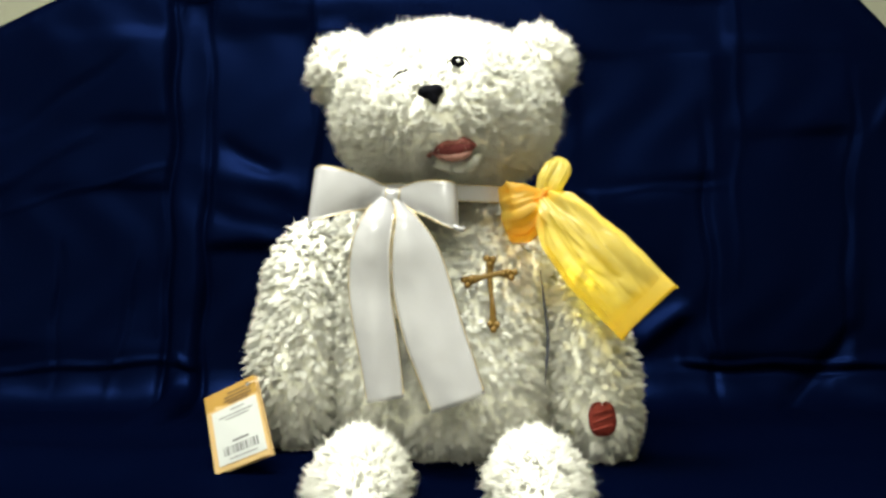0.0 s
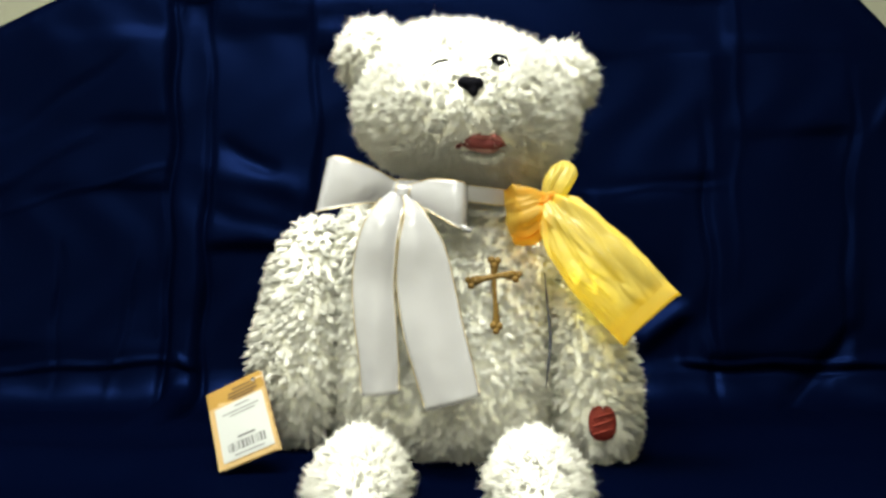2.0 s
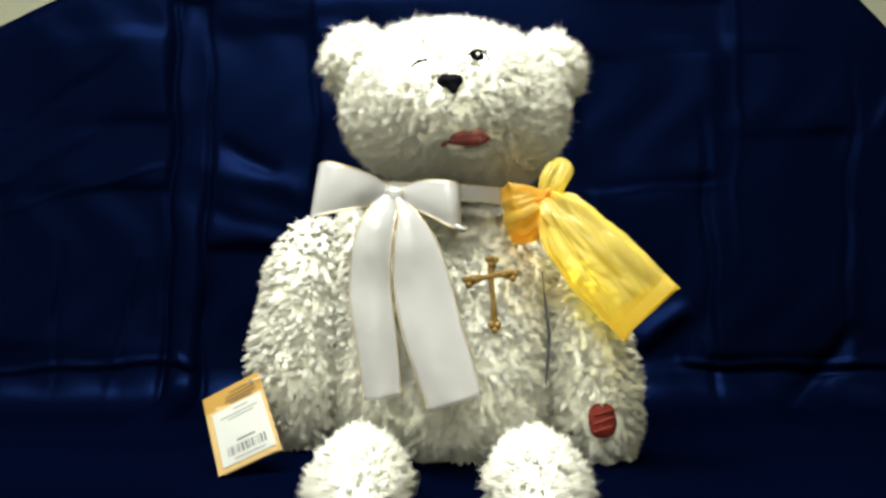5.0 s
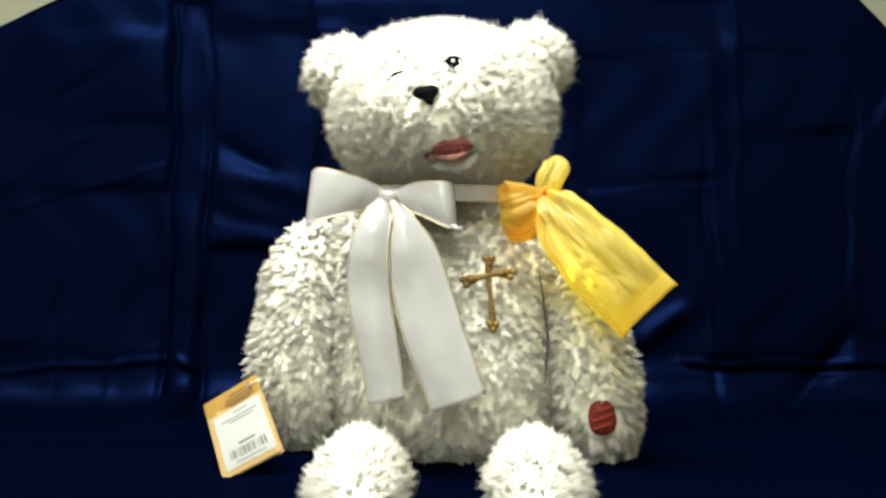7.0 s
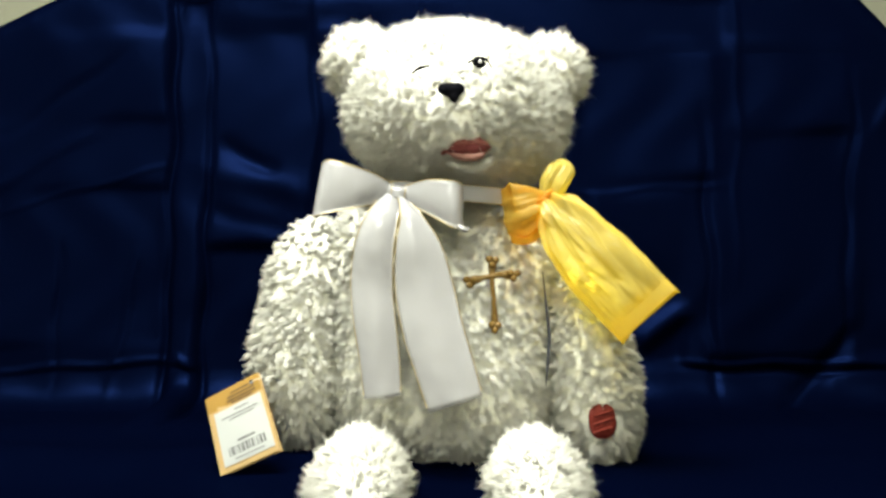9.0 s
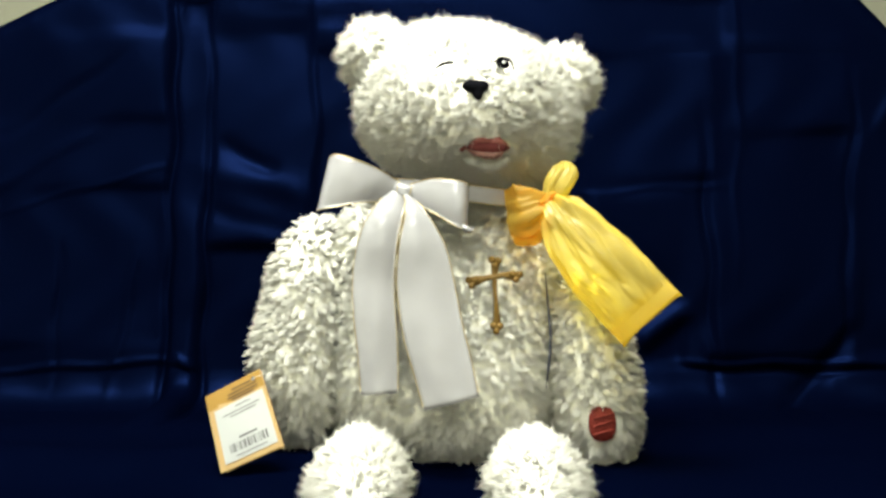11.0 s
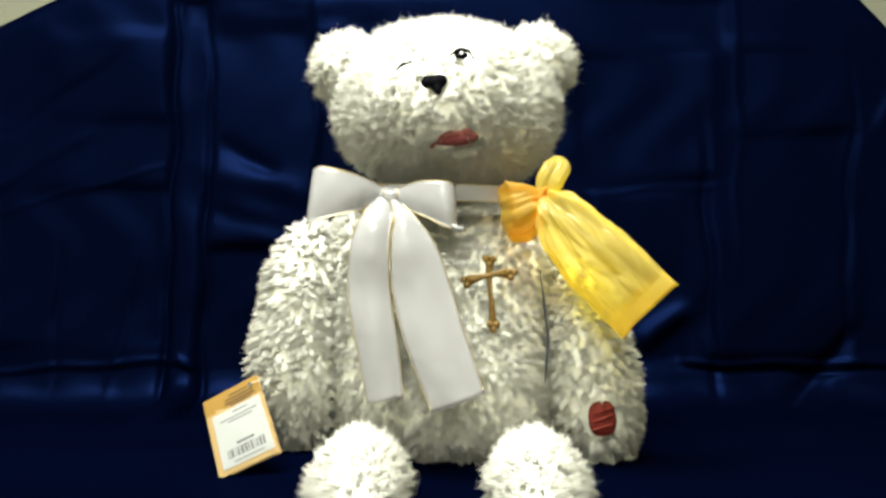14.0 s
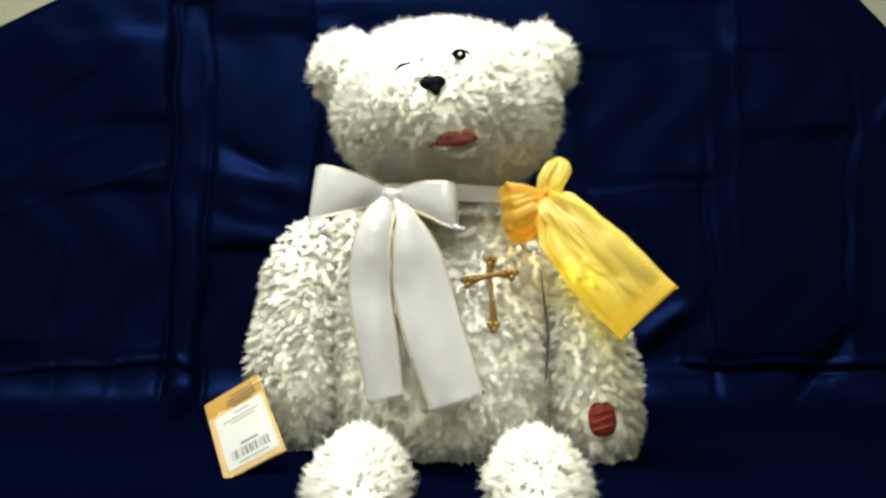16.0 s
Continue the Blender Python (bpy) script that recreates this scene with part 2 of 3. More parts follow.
# ---- the room ----
def room():
    slab("floor", (-2.2, -2.6, -0.80), (2.2, 1.8, -0.75), FLOORING, "brown vinyl floor of the room")
    slab("ceiling", (-2.2, -2.6, 1.65), (2.2, 1.8, 1.70), CEILING, "plain off-white ceiling")
    # dimness of this wall is in its darker colour
    slab("wall_north", (-2.2, 1.70, -0.75), (2.2, 1.80, 1.65), WALL_BACK, "wall behind the blue cloth, paint darkened to suit dimmer light")
    slab("wall_south", (-2.2, -2.6, -0.75), (2.2, -2.5, 1.65), WALL, "cream painted wall")
    slab("wall_west", (-2.2, -2.5, -0.75), (-2.1, 1.70, 1.65), WALL, "cream painted wall")
    slab("wall_east", (2.1, -2.5, -0.75), (2.2, 1.70, 1.65), WALL, "cream painted wall")
    # fixtures for both unseen panels, the rear one only for front fill
    for lx, ly, lz, watts in PANELS:
        light = tagged(new("unseen_ceiling_light"), label="unseen flat white ceiling light panel, switched on", category="ceiling light", group="ceiling lights")
        light.location = (lx, ly, 1.65)
        for sx, sy, x, y in ((1.23, 0.03, 0, 0.305), (1.23, 0.03, 0, -0.305), (0.03, 0.58, 0.60, 0), (0.03, 0.58, -0.60, 0)):
            rail = part("frame", box_data("frame", (sx, sy, 0.03), METAL, 0.003), light)
            rail.location = (x, y, -0.015)
        d = part("diffuser", box_data("diffuser", (1.16, 0.57, 0.008), DIFFUSER), light, "glowing white diffuser")
        d.location = (0, 0, -0.02)
    table = tagged(new("table"), label="brown laminate table under the blue cloth", category="table")
    table.location = (0, 0.72, -0.75)
    top = part("tabletop", box_data("tabletop", (1.7, 1.0, 0.03), TABLE, 0.004), table)
    top.location = (0, 0, 0.75 - 0.0185)
    for x in (-0.78, 0.78):
        for y in (-0.43, 0.43):
            leg = part("leg", box_data("leg", (0.05, 0.05, 0.716), TABLE, 0.004), table)
            leg.location = (x, y, 0.358)


# ---- the blue cloth: over the table, up a board and down behind it ----
def cloth_top(x):
    """Height of the draped upper edge, which falls away at both shoulders."""
    left = np.clip(-x - 0.372, 0, 1)
    right = np.clip(x - 0.425, 0, 1)
    return 0.435 - 0.5 * left - 1.05 * right


def soft_box(v, lo, hi, soft):
    """1 between lo and hi, 0 outside, with edges that soft wide."""
    return 1 / (1 + np.exp(-np.clip((v - lo) / soft, -40, 40))) / (1 + np.exp(-np.clip((hi - v) / soft, -40, 40)))


# fields between pressed folds: x from, x to, z from, z to, lean to the light (m per m), turn sideways
FIELDS = ((-0.28, -0.25, -0.1, 0.6, 0.055, 0.000), (-0.245, -0.138, 0.165, 0.4, 0.060, 0.030),
          (-0.136, 0.3, 0.375, 0.6, 0.033, -0.024), (-0.6, -0.292, 0.3, 0.392, -0.017, 0.040), (-0.6, -0.292, 0.065, 0.228, 0.028, -0.032),
          (-0.6, -0.285, 0.4, 0.6, 0.017, 0.000), (-0.27, -0.136, 0.404, 0.6, 0.028, 0.024), (0.14, 0.285, 0.24, 0.372, 0.028, 0.040),
          (0.155, 0.255, 0.045, 0.225, -0.055, -0.024), (0.278, 0.424, 0.05, 0.285, 0.040, -0.032), (0.309, 0.438, 0.29, 0.378, 0.020, 0.024),
          (0.44, 0.62, 0.05, 0.36, -0.033, 0.016), (0.245, 0.39, -0.02, 0.04, 0.033, 0.000), (-0.6, -0.29, -0.02, 0.06, -0.028, 0.000))
# sharp creases: x, z at the middle, direction in degrees, half length, height, width
CREASES = ((-0.286, 0.22, 90, 0.30, -0.0060, 0.0045), (-0.2475, 0.10, 90, 0.16, -0.0050, 0.0040), (-0.2475, 0.33, 91, 0.09, -0.0030, 0.0035),
           (-0.176, 0.400, 1.5, 0.075, 0.0030, 0.0030), (-0.105, 0.404, -3, 0.050, -0.0035, 0.0040), (-0.137, 0.26, 90, 0.17, 0.0025, 0.0035),
           (0.320, 0.380, -1, 0.115, 0.0028, 0.0028), (0.215, 0.229, 2, 0.075, 0.0013, 0.0030), (0.308, 0.30, 90, 0.16, 0.0014, 0.0035),
           (0.279, 0.15, 93, 0.13, -0.0040, 0.0050), (0.426, 0.20, 88, 0.13, -0.0035, 0.0045), (0.370, 0.044, -1, 0.105, 0.0040, 0.0032),
           (0.370, 0.036, -2, 0.110, -0.0035, 0.0032), (0.385, 0.025, 44, 0.070, -0.0090, 0.0110), (0.231, 0.085, 38, 0.030, 0.0085, 0.0110),
           (-0.395, 0.330, 32, 0.085, -0.0020, 0.0070), (-0.430, 0.255, 30, 0.060, 0.0018, 0.0070), (-0.375, 0.228, 14, 0.090, 0.0012, 0.0028),
           (-0.207, 0.258, -32, 0.034, -0.0045, 0.0090), (-0.195, 0.232, -14, 0.060, 0.0040, 0.0130), (-0.200, 0.190, -20, 0.050, -0.0030, 0.0100), (-0.370, 0.0425, 2, 0.100, 0.0028, 0.0030), (-0.400, 0.10, 90, 0.065, -0.0028, 0.0035), (-0.262, 0.0440, -30, 0.012, 0.0040, 0.0040),
           (0.48, 0.33, 55, 0.05, 0.0030, 0.0060), (-0.33, 0.09, 82, 0.07, 0.0025, 0.0050))


def pressed_relief(x, z):
    """Height of the folds over the flat cloth."""
    h = np.zeros_like(x)
    for x0, x1, z0, z1, lean, turn in FIELDS:
        zm, xm = (z0 + 2 * min(z1, 0.46)) / 3, (x0 + x1) / 2
        h += (lean * (zm - z) + turn * (x - xm)) * soft_box(x, x0, x1, 0.003) * soft_box(z, z0, z1, 0.003)
    for x0, z0, deg, half, amp, w in CREASES:
        c, s = math.cos(radians(deg)), math.sin(radians(deg))
        along, across = (x - x0) * c + (z - z0) * s, -(x - x0) * s + (z - z0) * c
        across = across + 0.002 * np.sin(along * 60 + x0 * 50)
        h += amp * np.exp(-(across / w) ** 2) * soft_box(along, -half, half, half * 0.12)
    return h


def blue_cloth():
    xs = np.concatenate([np.linspace(-0.84, -0.50, 36)[:-1], np.linspace(-0.50, 0.50, 340), np.linspace(0.50, 0.84, 36)[1:]])
    run = np.concatenate([np.linspace(0, 0.34, 90)[:-1], np.linspace(0.34, 0.66, 190), np.linspace(0.66, 1, 70)[1:]])
    cols, rows = len(xs), len(run)
    X = np.repeat(xs[None], rows, 0)
    top = cloth_top(X)
    front, back, bend, lean = 0.26, 0.99, 0.045, 0.05
    # lengths of the stretches along the cloth
    seat = back - bend - front
    arc = bend * math.pi / 2
    up = np.maximum(top - bend, 0.02)
    over = 0.020 * math.pi
    down = np.maximum(top + 0.0, 0.02)
    total = seat + arc + up + over + down
    s = run[:, None] * total
    Y, Z = np.empty_like(s), np.empty_like(s)
    NY, NZ = np.empty_like(s), np.empty_like(s)
    on = s <= seat
    Y[on], Z[on], NY[on], NZ[on] = (front + s)[on], 0.0, 0.0, 1.0
    a = np.clip((s - seat) / bend, 0, math.pi / 2)
    on = (s > seat) & (s <= seat + arc)
    Y[on], Z[on] = (back - bend + bend * np.sin(a))[on], (bend - bend * np.cos(a))[on]
    NY[on], NZ[on] = -np.sin(a)[on], np.cos(a)[on]
    h = s - seat - arc
    on = (h > 0) & (h <= up)
    Y[on], Z[on], NY[on], NZ[on] = (back + lean * h)[on], (bend + h)[on], -1.0, lean
    g = np.clip((h - up) / 0.020, 0, math.pi)
    on = (h > up) & (h <= up + over)
    Y[on] = (back + lean * up + 0.020 - 0.020 * np.cos(g))[on]
    Z[on] = (bend + up + 0.020 * np.sin(g))[on]
    NY[on], NZ[on] = -np.cos(g)[on], np.sin(g)[on]
    k = h - up - over
    on = k > 0
    Y[on] = (back + lean * up + 0.040)[on]
    Z[on] = np.maximum(bend + up - k, 0.003)[on]
    NY[on], NZ[on] = 1.0, 0.0
    # pressed folds in the upright part
    wx = X + 0.003 * np.sin(Z * 11 + 1.0) + 0.0012 * np.sin(Z * 37)
    wz = Z + 0.003 * np.sin(X * 9 + 0.6) + 0.0010 * np.sin(X * 41)
    relief = pressed_relief(wx, wz)
    relief += 0.0022 * np.sin(wx * 19 + wz * 14) * np.sin(wz * 23 - wx * 7) + 0.0007 * np.sin(wx * 83 + 3 * np.sin(wz * 31))
    fade = np.clip(s / 0.06, 0, 1) * np.clip((total - s) / 0.05, 0, 1)
    rise = np.clip((s - seat * 0.82) / 0.10, 0, 1)
    wave = 0.004 * (1 + np.sin(X * 13 + s * 21) * np.sin(s * 17 - X * 6)) + 0.003 * (1 + np.sin(s * 46 + 3 * X))
    off = relief * rise * fade * np.clip((h < up), 0.15, 1) + (1 - rise) * wave * fade + 0.001
    off = np.where(rise < 0.5, np.maximum(off, 0.001), off)
    Y2, Z2 = Y + NY * off, np.maximum(Z + NZ * off, 0.0005)
    verts = np.stack([X, Y2, Z2], -1).reshape(-1, 3)
    faces = [(r * cols + c, r * cols + c + 1, (r + 1) * cols + c + 1, (r + 1) * cols + c) for r in range(rows - 1) for c in range(cols - 1)]
    ob = new("backdrop_cloth", raw_mesh("backdrop_cloth", verts, faces, CLOTH))
    mod = ob.modifiers.new("thickness", "SOLIDIFY")
    mod.thickness, mod.offset = 0.0008, 1
    tagged(ob, label="navy blue polyester cloth with pressed fold creases, draped over a board", category="cloth")
    # the board inside the drape
    n = 60
    bx = np.linspace(-0.82, 0.82, n)
    zt = cloth_top(bx) - 0.004
    y0, y1 = back + 0.030, back + 0.040
    v = [(x, y, z) for y in (y0, y1) for x, z in zip(bx, np.maximum(zt, 0.02))] + [(x, y, 0.002) for y in (y0, y1) for x in bx]
    f = []
    for i in range(n - 1):
        f += [(i, i + 1, 2 * n + i + 1, 2 * n + i), (n + i, n + i + 1, 3 * n + i + 1, 3 * n + i), (i, i + 1, n + i + 1, n + i),
              (2 * n + i, 2 * n + i + 1, 3 * n + i + 1, 3 * n + i)]
    f += [(0, n, 3 * n, 2 * n), (n - 1, 2 * n - 1, 4 * n - 1, 3 * n - 1)]
    tagged(new("backing_board", raw_mesh("backing_board", v, f, BOARD, False)), label="brown fibre board standing inside the blue drape", category="board")


# ---- the bear ----
BASE = np.array((0.0, 0.74, 0.0))
NECK = np.array((0.0005, 0.7700, 0.1952))
HIP = np.array((0.0070, 0.7400, 0.0422))


def plush_bear():
    rng = np.random.default_rng(11)
    bear = tagged(new("plush_bear"), label="white shaggy talking plush bear sitting on the blue cloth", category="plush toy")
    bear.location = BASE
    pieces = {}

    def body(name, blob, origin, label="", swell=0.0018):
        ob = part(name, blob.mesh(name, PILE_BASE, origin, swell=swell), bear, label)
        ob.location = np.array(origin) - BASE
        return ob

    down = np.array((0, 0, -1.0))
    torso = Blob((0.0027, 0.7520, 0.0957), (0.100, 0.081, 0.108), 2.3, bulges=[((0, -0.9, -0.45), 0.012, 0.18), ((-0.62, -0.15, 0.75), 0.013, 0.10), ((0.62, -0.15, 0.75), 0.011, 0.10)])
    arm_r = Blob((-0.1032, 0.7350, 0.0981), (0.0320, 0.045, 0.084), 2.4, (0, 3, 0), [((-0.6, -0.3, -0.5), 0.008, 0.3)])
    arm_l = Blob((0.1067, 0.7150, 0.0770), (0.0285, 0.044, 0.076), 2.3, (6, -8, 0), [((0.5, -0.3, -0.5), 0.006, 0.3)])
    leg_r = Blob((-0.0534, 0.6150, 0.0150), (0.0240, 0.085, 0.0235), 1.7, (0, 0, 4), [((0, -1, 0.5), 0.007, 0.25), ((-0.8, -0.5, -0.4), 0.006, 0.2)])
    leg_l = Blob((0.0596, 0.6150, 0.0150), (0.0240, 0.085, 0.0235), 1.7, (0, 0, -4), [((0, -1, 0.5), 0.007, 0.25), ((0.8, -0.5, -0.4), 0.006, 0.2)])
    head = Blob((-0.0004, 0.7220, 0.2745), (0.0775, 0.070, 0.0552), 2.1, (18, 0, 0),
                bulges=[((-0.05, -1.05, 0.0), 0.024, 0.10), ((-0.8, -0.3, -0.6), 0.009, 0.15), ((0.8, -0.3, -0.6), 0.009, 0.15)])
    ear_r = Blob((-0.0764, 0.7220, 0.2973), (0.0225, 0.018, 0.0215), 2.2, (0, -20, 8))
    ear_l = Blob((0.0691, 0.7220, 0.3071), (0.0230, 0.018, 0.0215), 2.2, (0, 25, -8))

    # torso with its gold cross
    t = body("torso", torso, HIP)
    p, n = torso.scatter(rng, 0.0044)
    keep = ~(arm_r.inside(p, -0.006) | arm_l.inside(p, -0.006) | leg_r.inside(p, -0.004) | leg_l.inside(p, -0.004) | (p[:, 2] < 0.004))
    p, n = p[keep], n[keep]
    lie = n * 0.70 + down * 0.70 + swirl(p) * 0.30 + rng.normal(size=p.shape) * 0.22
    part("fur", pile("torso_fur", p, n, lie, np.full(len(p), 0.0098), HIP, rng, strands=20, thick=0.00066, spread=0.0026, gather=0.0007), t, "white satiny tufted plush pile", "stuff")
    pieces["torso"] = t
    # cross on the chest
    C = np.array((0.0321, 0.6600, 0.1443)) - HIP
    cross = part("cross", tube([C + (0.0005, 0, 0.014), C + (0, 0, 0.002), C + (0.0018, -0.001, -0.018), C + (0.0030, 0.001, -0.034)],
                               [0.0036, 0.0026, 0.0018, 0.0016, 0.0022, 0.0036], GOLD_STITCH, "cross", flat=0.6), t, "gold embroidered cross with lobed ends")
    part("cross_arm", tube([C + (-0.0165, 0.002, -0.0020), C + (-0.006, 0, 0.0010), C + (0.006, 0, 0.0035), C + (0.0160, 0.003, 0.0032)],
                           [0.0034, 0.0034, 0.0020, 0.0021, 0.0020, 0.0032, 0.0032], GOLD_STITCH, "cross_arm", flat=0.6), cross)
    for x, z in ((0.0, 0.0125), (-0.0155, -0.002), (0.0150, 0.0032), (0.0028, -0.033)):
        for dx, dz in ((0.0022, 0.0012), (-0.0022, 0.0014), (0.0, -0.0022)):
            lobe = Blob(C + (x + dx, -0.0006, z + dz), (0.0026, 0.0016, 0.0026))
            part("lobe", lobe.mesh("lobe", GOLD_STITCH, (0, 0, 0), 10, 6), cross)

    # arms
    for key, blob, side in (("arm_r", arm_r, -1), ("arm_l", arm_l, 1)):
        a = body("arm", blob, HIP)
        p, n = blob.scatter(rng, 0.0049)
        keep = ~torso.inside(p, -0.004)
        if side > 0:
            patch_at = np.array((0.1119, 0.6670, 0.0460))
            keep &= np.hypot((p[:, 0] - patch_at[0]) / 0.0125, (p[:, 2] - patch_at[2]) / 0.0150) + (p[:, 1] > 0.70) > 1
        p, n = p[keep], n[keep]
        lie = n * 0.85 + down * 0.75 + swirl(p) * 0.25 + rng.normal(size=p.shape) * 0.16
        part("fur", pile("arm_fur", p, n, lie, np.full(len(p), 0.0112), HIP, rng, strands=22, thick=0.00080, spread=0.0029, gather=0.0006), a, "white satiny tufted plush pile", "stuff")
        pieces[key] = a
    # red stitched button area on the paw
    Q = patch_at - HIP
    patch = Blob(Q, (0.0098, 0.0035, 0.0124), 2.6, (0, -6, 0))
    pt = part("paw_patch", patch.mesh("paw_patch", RED, (0, 0, 0), 28, 16), pieces["arm_l"], "dark red embroidered press patch on the paw")
    for z, lean in ((0.006, 0.0022), (0.0005, 0.0026), (-0.0055, 0.0022)):
        part("stitch_ridge", tube([Q + (-0.0072, -0.0030, z - lean), Q + (0, -0.0036, z), Q + (0.0072, -0.0030, z + lean)],
                                  [0.0006, 0.0011, 0.0006], RED, "stitch_ridge", n=8), pt)

    # an added dark cord that darkens the crevice between torso and arm
    crevice = [np.array(c) - HIP for c in ((0.0690, 0.6760, 0.1500), (0.0712, 0.6680, 0.1250), (0.0732, 0.6640, 0.1050), (0.0722, 0.6630, 0.0850), (0.0715, 0.6660, 0.0700))]
    part("crevice_line", tube(crevice, [0.0003, 0.0010, 0.0012, 0.0010, 0.0003], CREVICE_DARK, "crevice_line", 6, 30), pieces["torso"], "added dark line in the crevice between torso and arm")

    # legs lie still on the cloth
    for blob in (leg_r, leg_l):
        lg = body("leg", blob, blob.c, swell=0.0040)
        p, n = blob.scatter(rng, 0.0041)
        keep = ~torso.inside(p, -0.004) & (p[:, 2] > 0.002)
        p, n = p[keep], n[keep]
        lie = n * 0.8 + np.array((0, -0.15, -0.15)) + swirl(p) * 0.6 + rng.normal(size=p.shape) * 0.40
        part("fur", pile("leg_fur", p, n, lie, np.full(len(p), 0.0125), blob.c, rng, strands=26, thick=0.00050, spread=0.0030, gather=0.0009, tilt=0.12), lg, "white satiny tufted plush pile", "stuff")

    # head
    h = body("head", head, NECK, swell=0.0016)
    pieces["head"] = h
    for blob in (ear_r, ear_l):
        part("ear", blob.mesh("ear", PILE_BASE, NECK, 32, 20, 0.0022), h, "round shaggy white ear")
    mouth = np.array((0.0050, 0.6366, 0.2318))
    nose_at = np.array((-0.0110, 0.6285, 0.2668))
    eye_at = np.array((0.0077, 0.6435, 0.2912))
    wink_at = np.array((-0.0314, 0.6475, 0.2832))
    roots, nors, lens, lies = [], [], [], []
    for blob, others, step, ln in ((head, (ear_r, ear_l), 0.0041, 0.0094), (ear_r, (head,), 0.0040, 0.0104), (ear_l, (head,), 0.0040, 0.0104)):
        p, n = blob.scatter(rng, step)
        keep = np.ones(len(p), bool)
        for o in others:
            keep &= ~o.inside(p, -0.003)
        front = p[:, 1] < 0.70
        q = p[:, [0, 2]]
        keep &= ~(front & (np.hypot((q[:, 0] - mouth[0]) / 0.0148, (q[:, 1] - mouth[2]) / 0.0062) < 1))
        keep &= ~(front & (np.hypot(q[:, 0] - nose_at[0], q[:, 1] - nose_at[2]) < 0.008))
        keep &= ~(front & (np.hypot((q[:, 0] - eye_at[0]) / 0.010, (q[:, 1] - eye_at[2]) / 0.006) < 1))
        keep &= ~(front & (np.hypot((q[:, 0] - wink_at[0]) / 0.008, (q[:, 1] - wink_at[2]) / 0.004) < 1))
        p, n = p[keep], n[keep]
        l = np.full(len(p), ln)
        near = np.minimum.reduce([np.linalg.norm(p[:, [0, 2]] - c[[0, 2]], axis=1) for c in (nose_at, eye_at, wink_at, mouth + (0, 0, 0.012))])
        l *= np.where(p[:, 1] < 0.70, np.clip(0.58 + near / 0.040, 0.58, 1.0), 1.0)
        roots.append(p), nors.append(n), lens.append(l)
        away = p - (nose_at + (0, 0.02, 0))
        away /= np.linalg.norm(away, axis=1, keepdims=True)
        lies.append(n * 0.95 + away * 0.30 + swirl(p, 75) * 0.55 + rng.normal(size=p.shape) * 0.30)
    part("fur", pile("head_fur", np.vstack(roots), np.vstack(nors), np.vstack(lies), np.concatenate(lens), NECK, rng, strands=27,
                     thick=0.00042, spread=0.0032, gather=0.0011, tilt=0.24), h, "fluffy white plush pile of the head", "stuff")

    # nose: satin stitched, broad above and narrow below
    N0 = nose_at - NECK
    nose = Blob(N0 + (0.0002, 0, 0.0012), (0.0090, 0.0054, 0.0046), 2.0, (0, -8, 0), [((0.25, -0.3, -1), 0.0052, 0.12), ((-0.8, -0.4, 0.5), 0.0012, 0.1), ((0.8, -0.4, 0.5), 0.0012, 0.1)])
    part("nose", nose.mesh("nose", BLACK, (0, 0, 0), 28, 18), h, "black stitched triangular nose")
    # open eye and winking eye
    E0 = eye_at - NECK
    eye = part("eye", Blob(E0 + (-0.0006, 0, -0.0003), (0.0052, 0.0027, 0.0035), 1.7, (0, 4, 0)).mesh("eye", BLACK, (0, 0, 0), 24, 14), h, "black stitched open eye with a modelled white glint")
    # highlight on the eye, modelled as a small white bead
    part("glint", Blob(E0 + (-0.0004, -0.0031, 0.0003), (0.0011, 0.0008, 0.0011)).mesh("glint", GLINT_WHITE, (0, 0, 0), 14, 8), eye)
    part("lash_line", tube([E0 + (-0.0082, -0.001, -0.0016), E0 + (-0.003, -0.0024, 0.0026), E0 + (0.004, -0.0018, 0.0022), E0 + (0.0084, 0.0030, -0.0022)],
                           [0.0004, 0.0010, 0.0010, 0.0004], BLACK, "lash_line", n=16), eye)
    K0 = wink_at - NECK
    part("winking_eye", tube([K0 + (-0.0062, 0.0005, -0.0036), K0 + (-0.0015, -0.0012, 0.0002), K0 + (0.0054, -0.0012, 0.0024)],
                             [0.0005, 0.0013, 0.0007], BLACK, "winking_eye", n=14), h, "thin black stitched line of a winking eye")
    # mouth
    M0 = mouth - NECK
    tilt = np.array(Euler((0, radians(-7), 0)).to_matrix())
    at = lambda x, y, z: M0 + tilt @ np.array((x, y, z))
    part("mouth_lining", Blob(M0 + (0, 0.0016, 0), (0.0150, 0.0036, 0.0042), 2.2, (0, -7, 0)).mesh("mouth_lining", MOUTH_IN, (0, 0, 0), 28, 16), h, "dark red felt lining of the mouth")
    part("upper_lip", fuzz([at(-0.0170, 0.005, -0.0030), at(-0.010, 0.0018, 0.0008), at(-0.004, 0.0006, 0.0036), at(0.001, 0.0006, 0.0028),
                            at(0.007, 0.0008, 0.0040), at(0.0115, 0.0016, 0.0026), at(0.0150, 0.004, 0.0004)],
                           [0.0003, 0.0008, 0.0012, 0.0009, 0.0012, 0.0008, 0.0003], LIP, "upper_lip", 900, 0.0024, rng), h, "soft pink felt upper lip")
    lip = part("lower_lip", fuzz([(-0.0145, 0.006, -0.0006), (-0.008, 0.0022, -0.0044), (0.0, 0.0010, -0.0058), (0.008, 0.0016, -0.0050), (0.0135, 0.006, -0.0004)],
                                 [0.0003, 0.0008, 0.0011, 0.0009, 0.0003], LIP_PALE, "lower_lip", 900, 0.0024, rng), h, "soft pink felt lower lip")
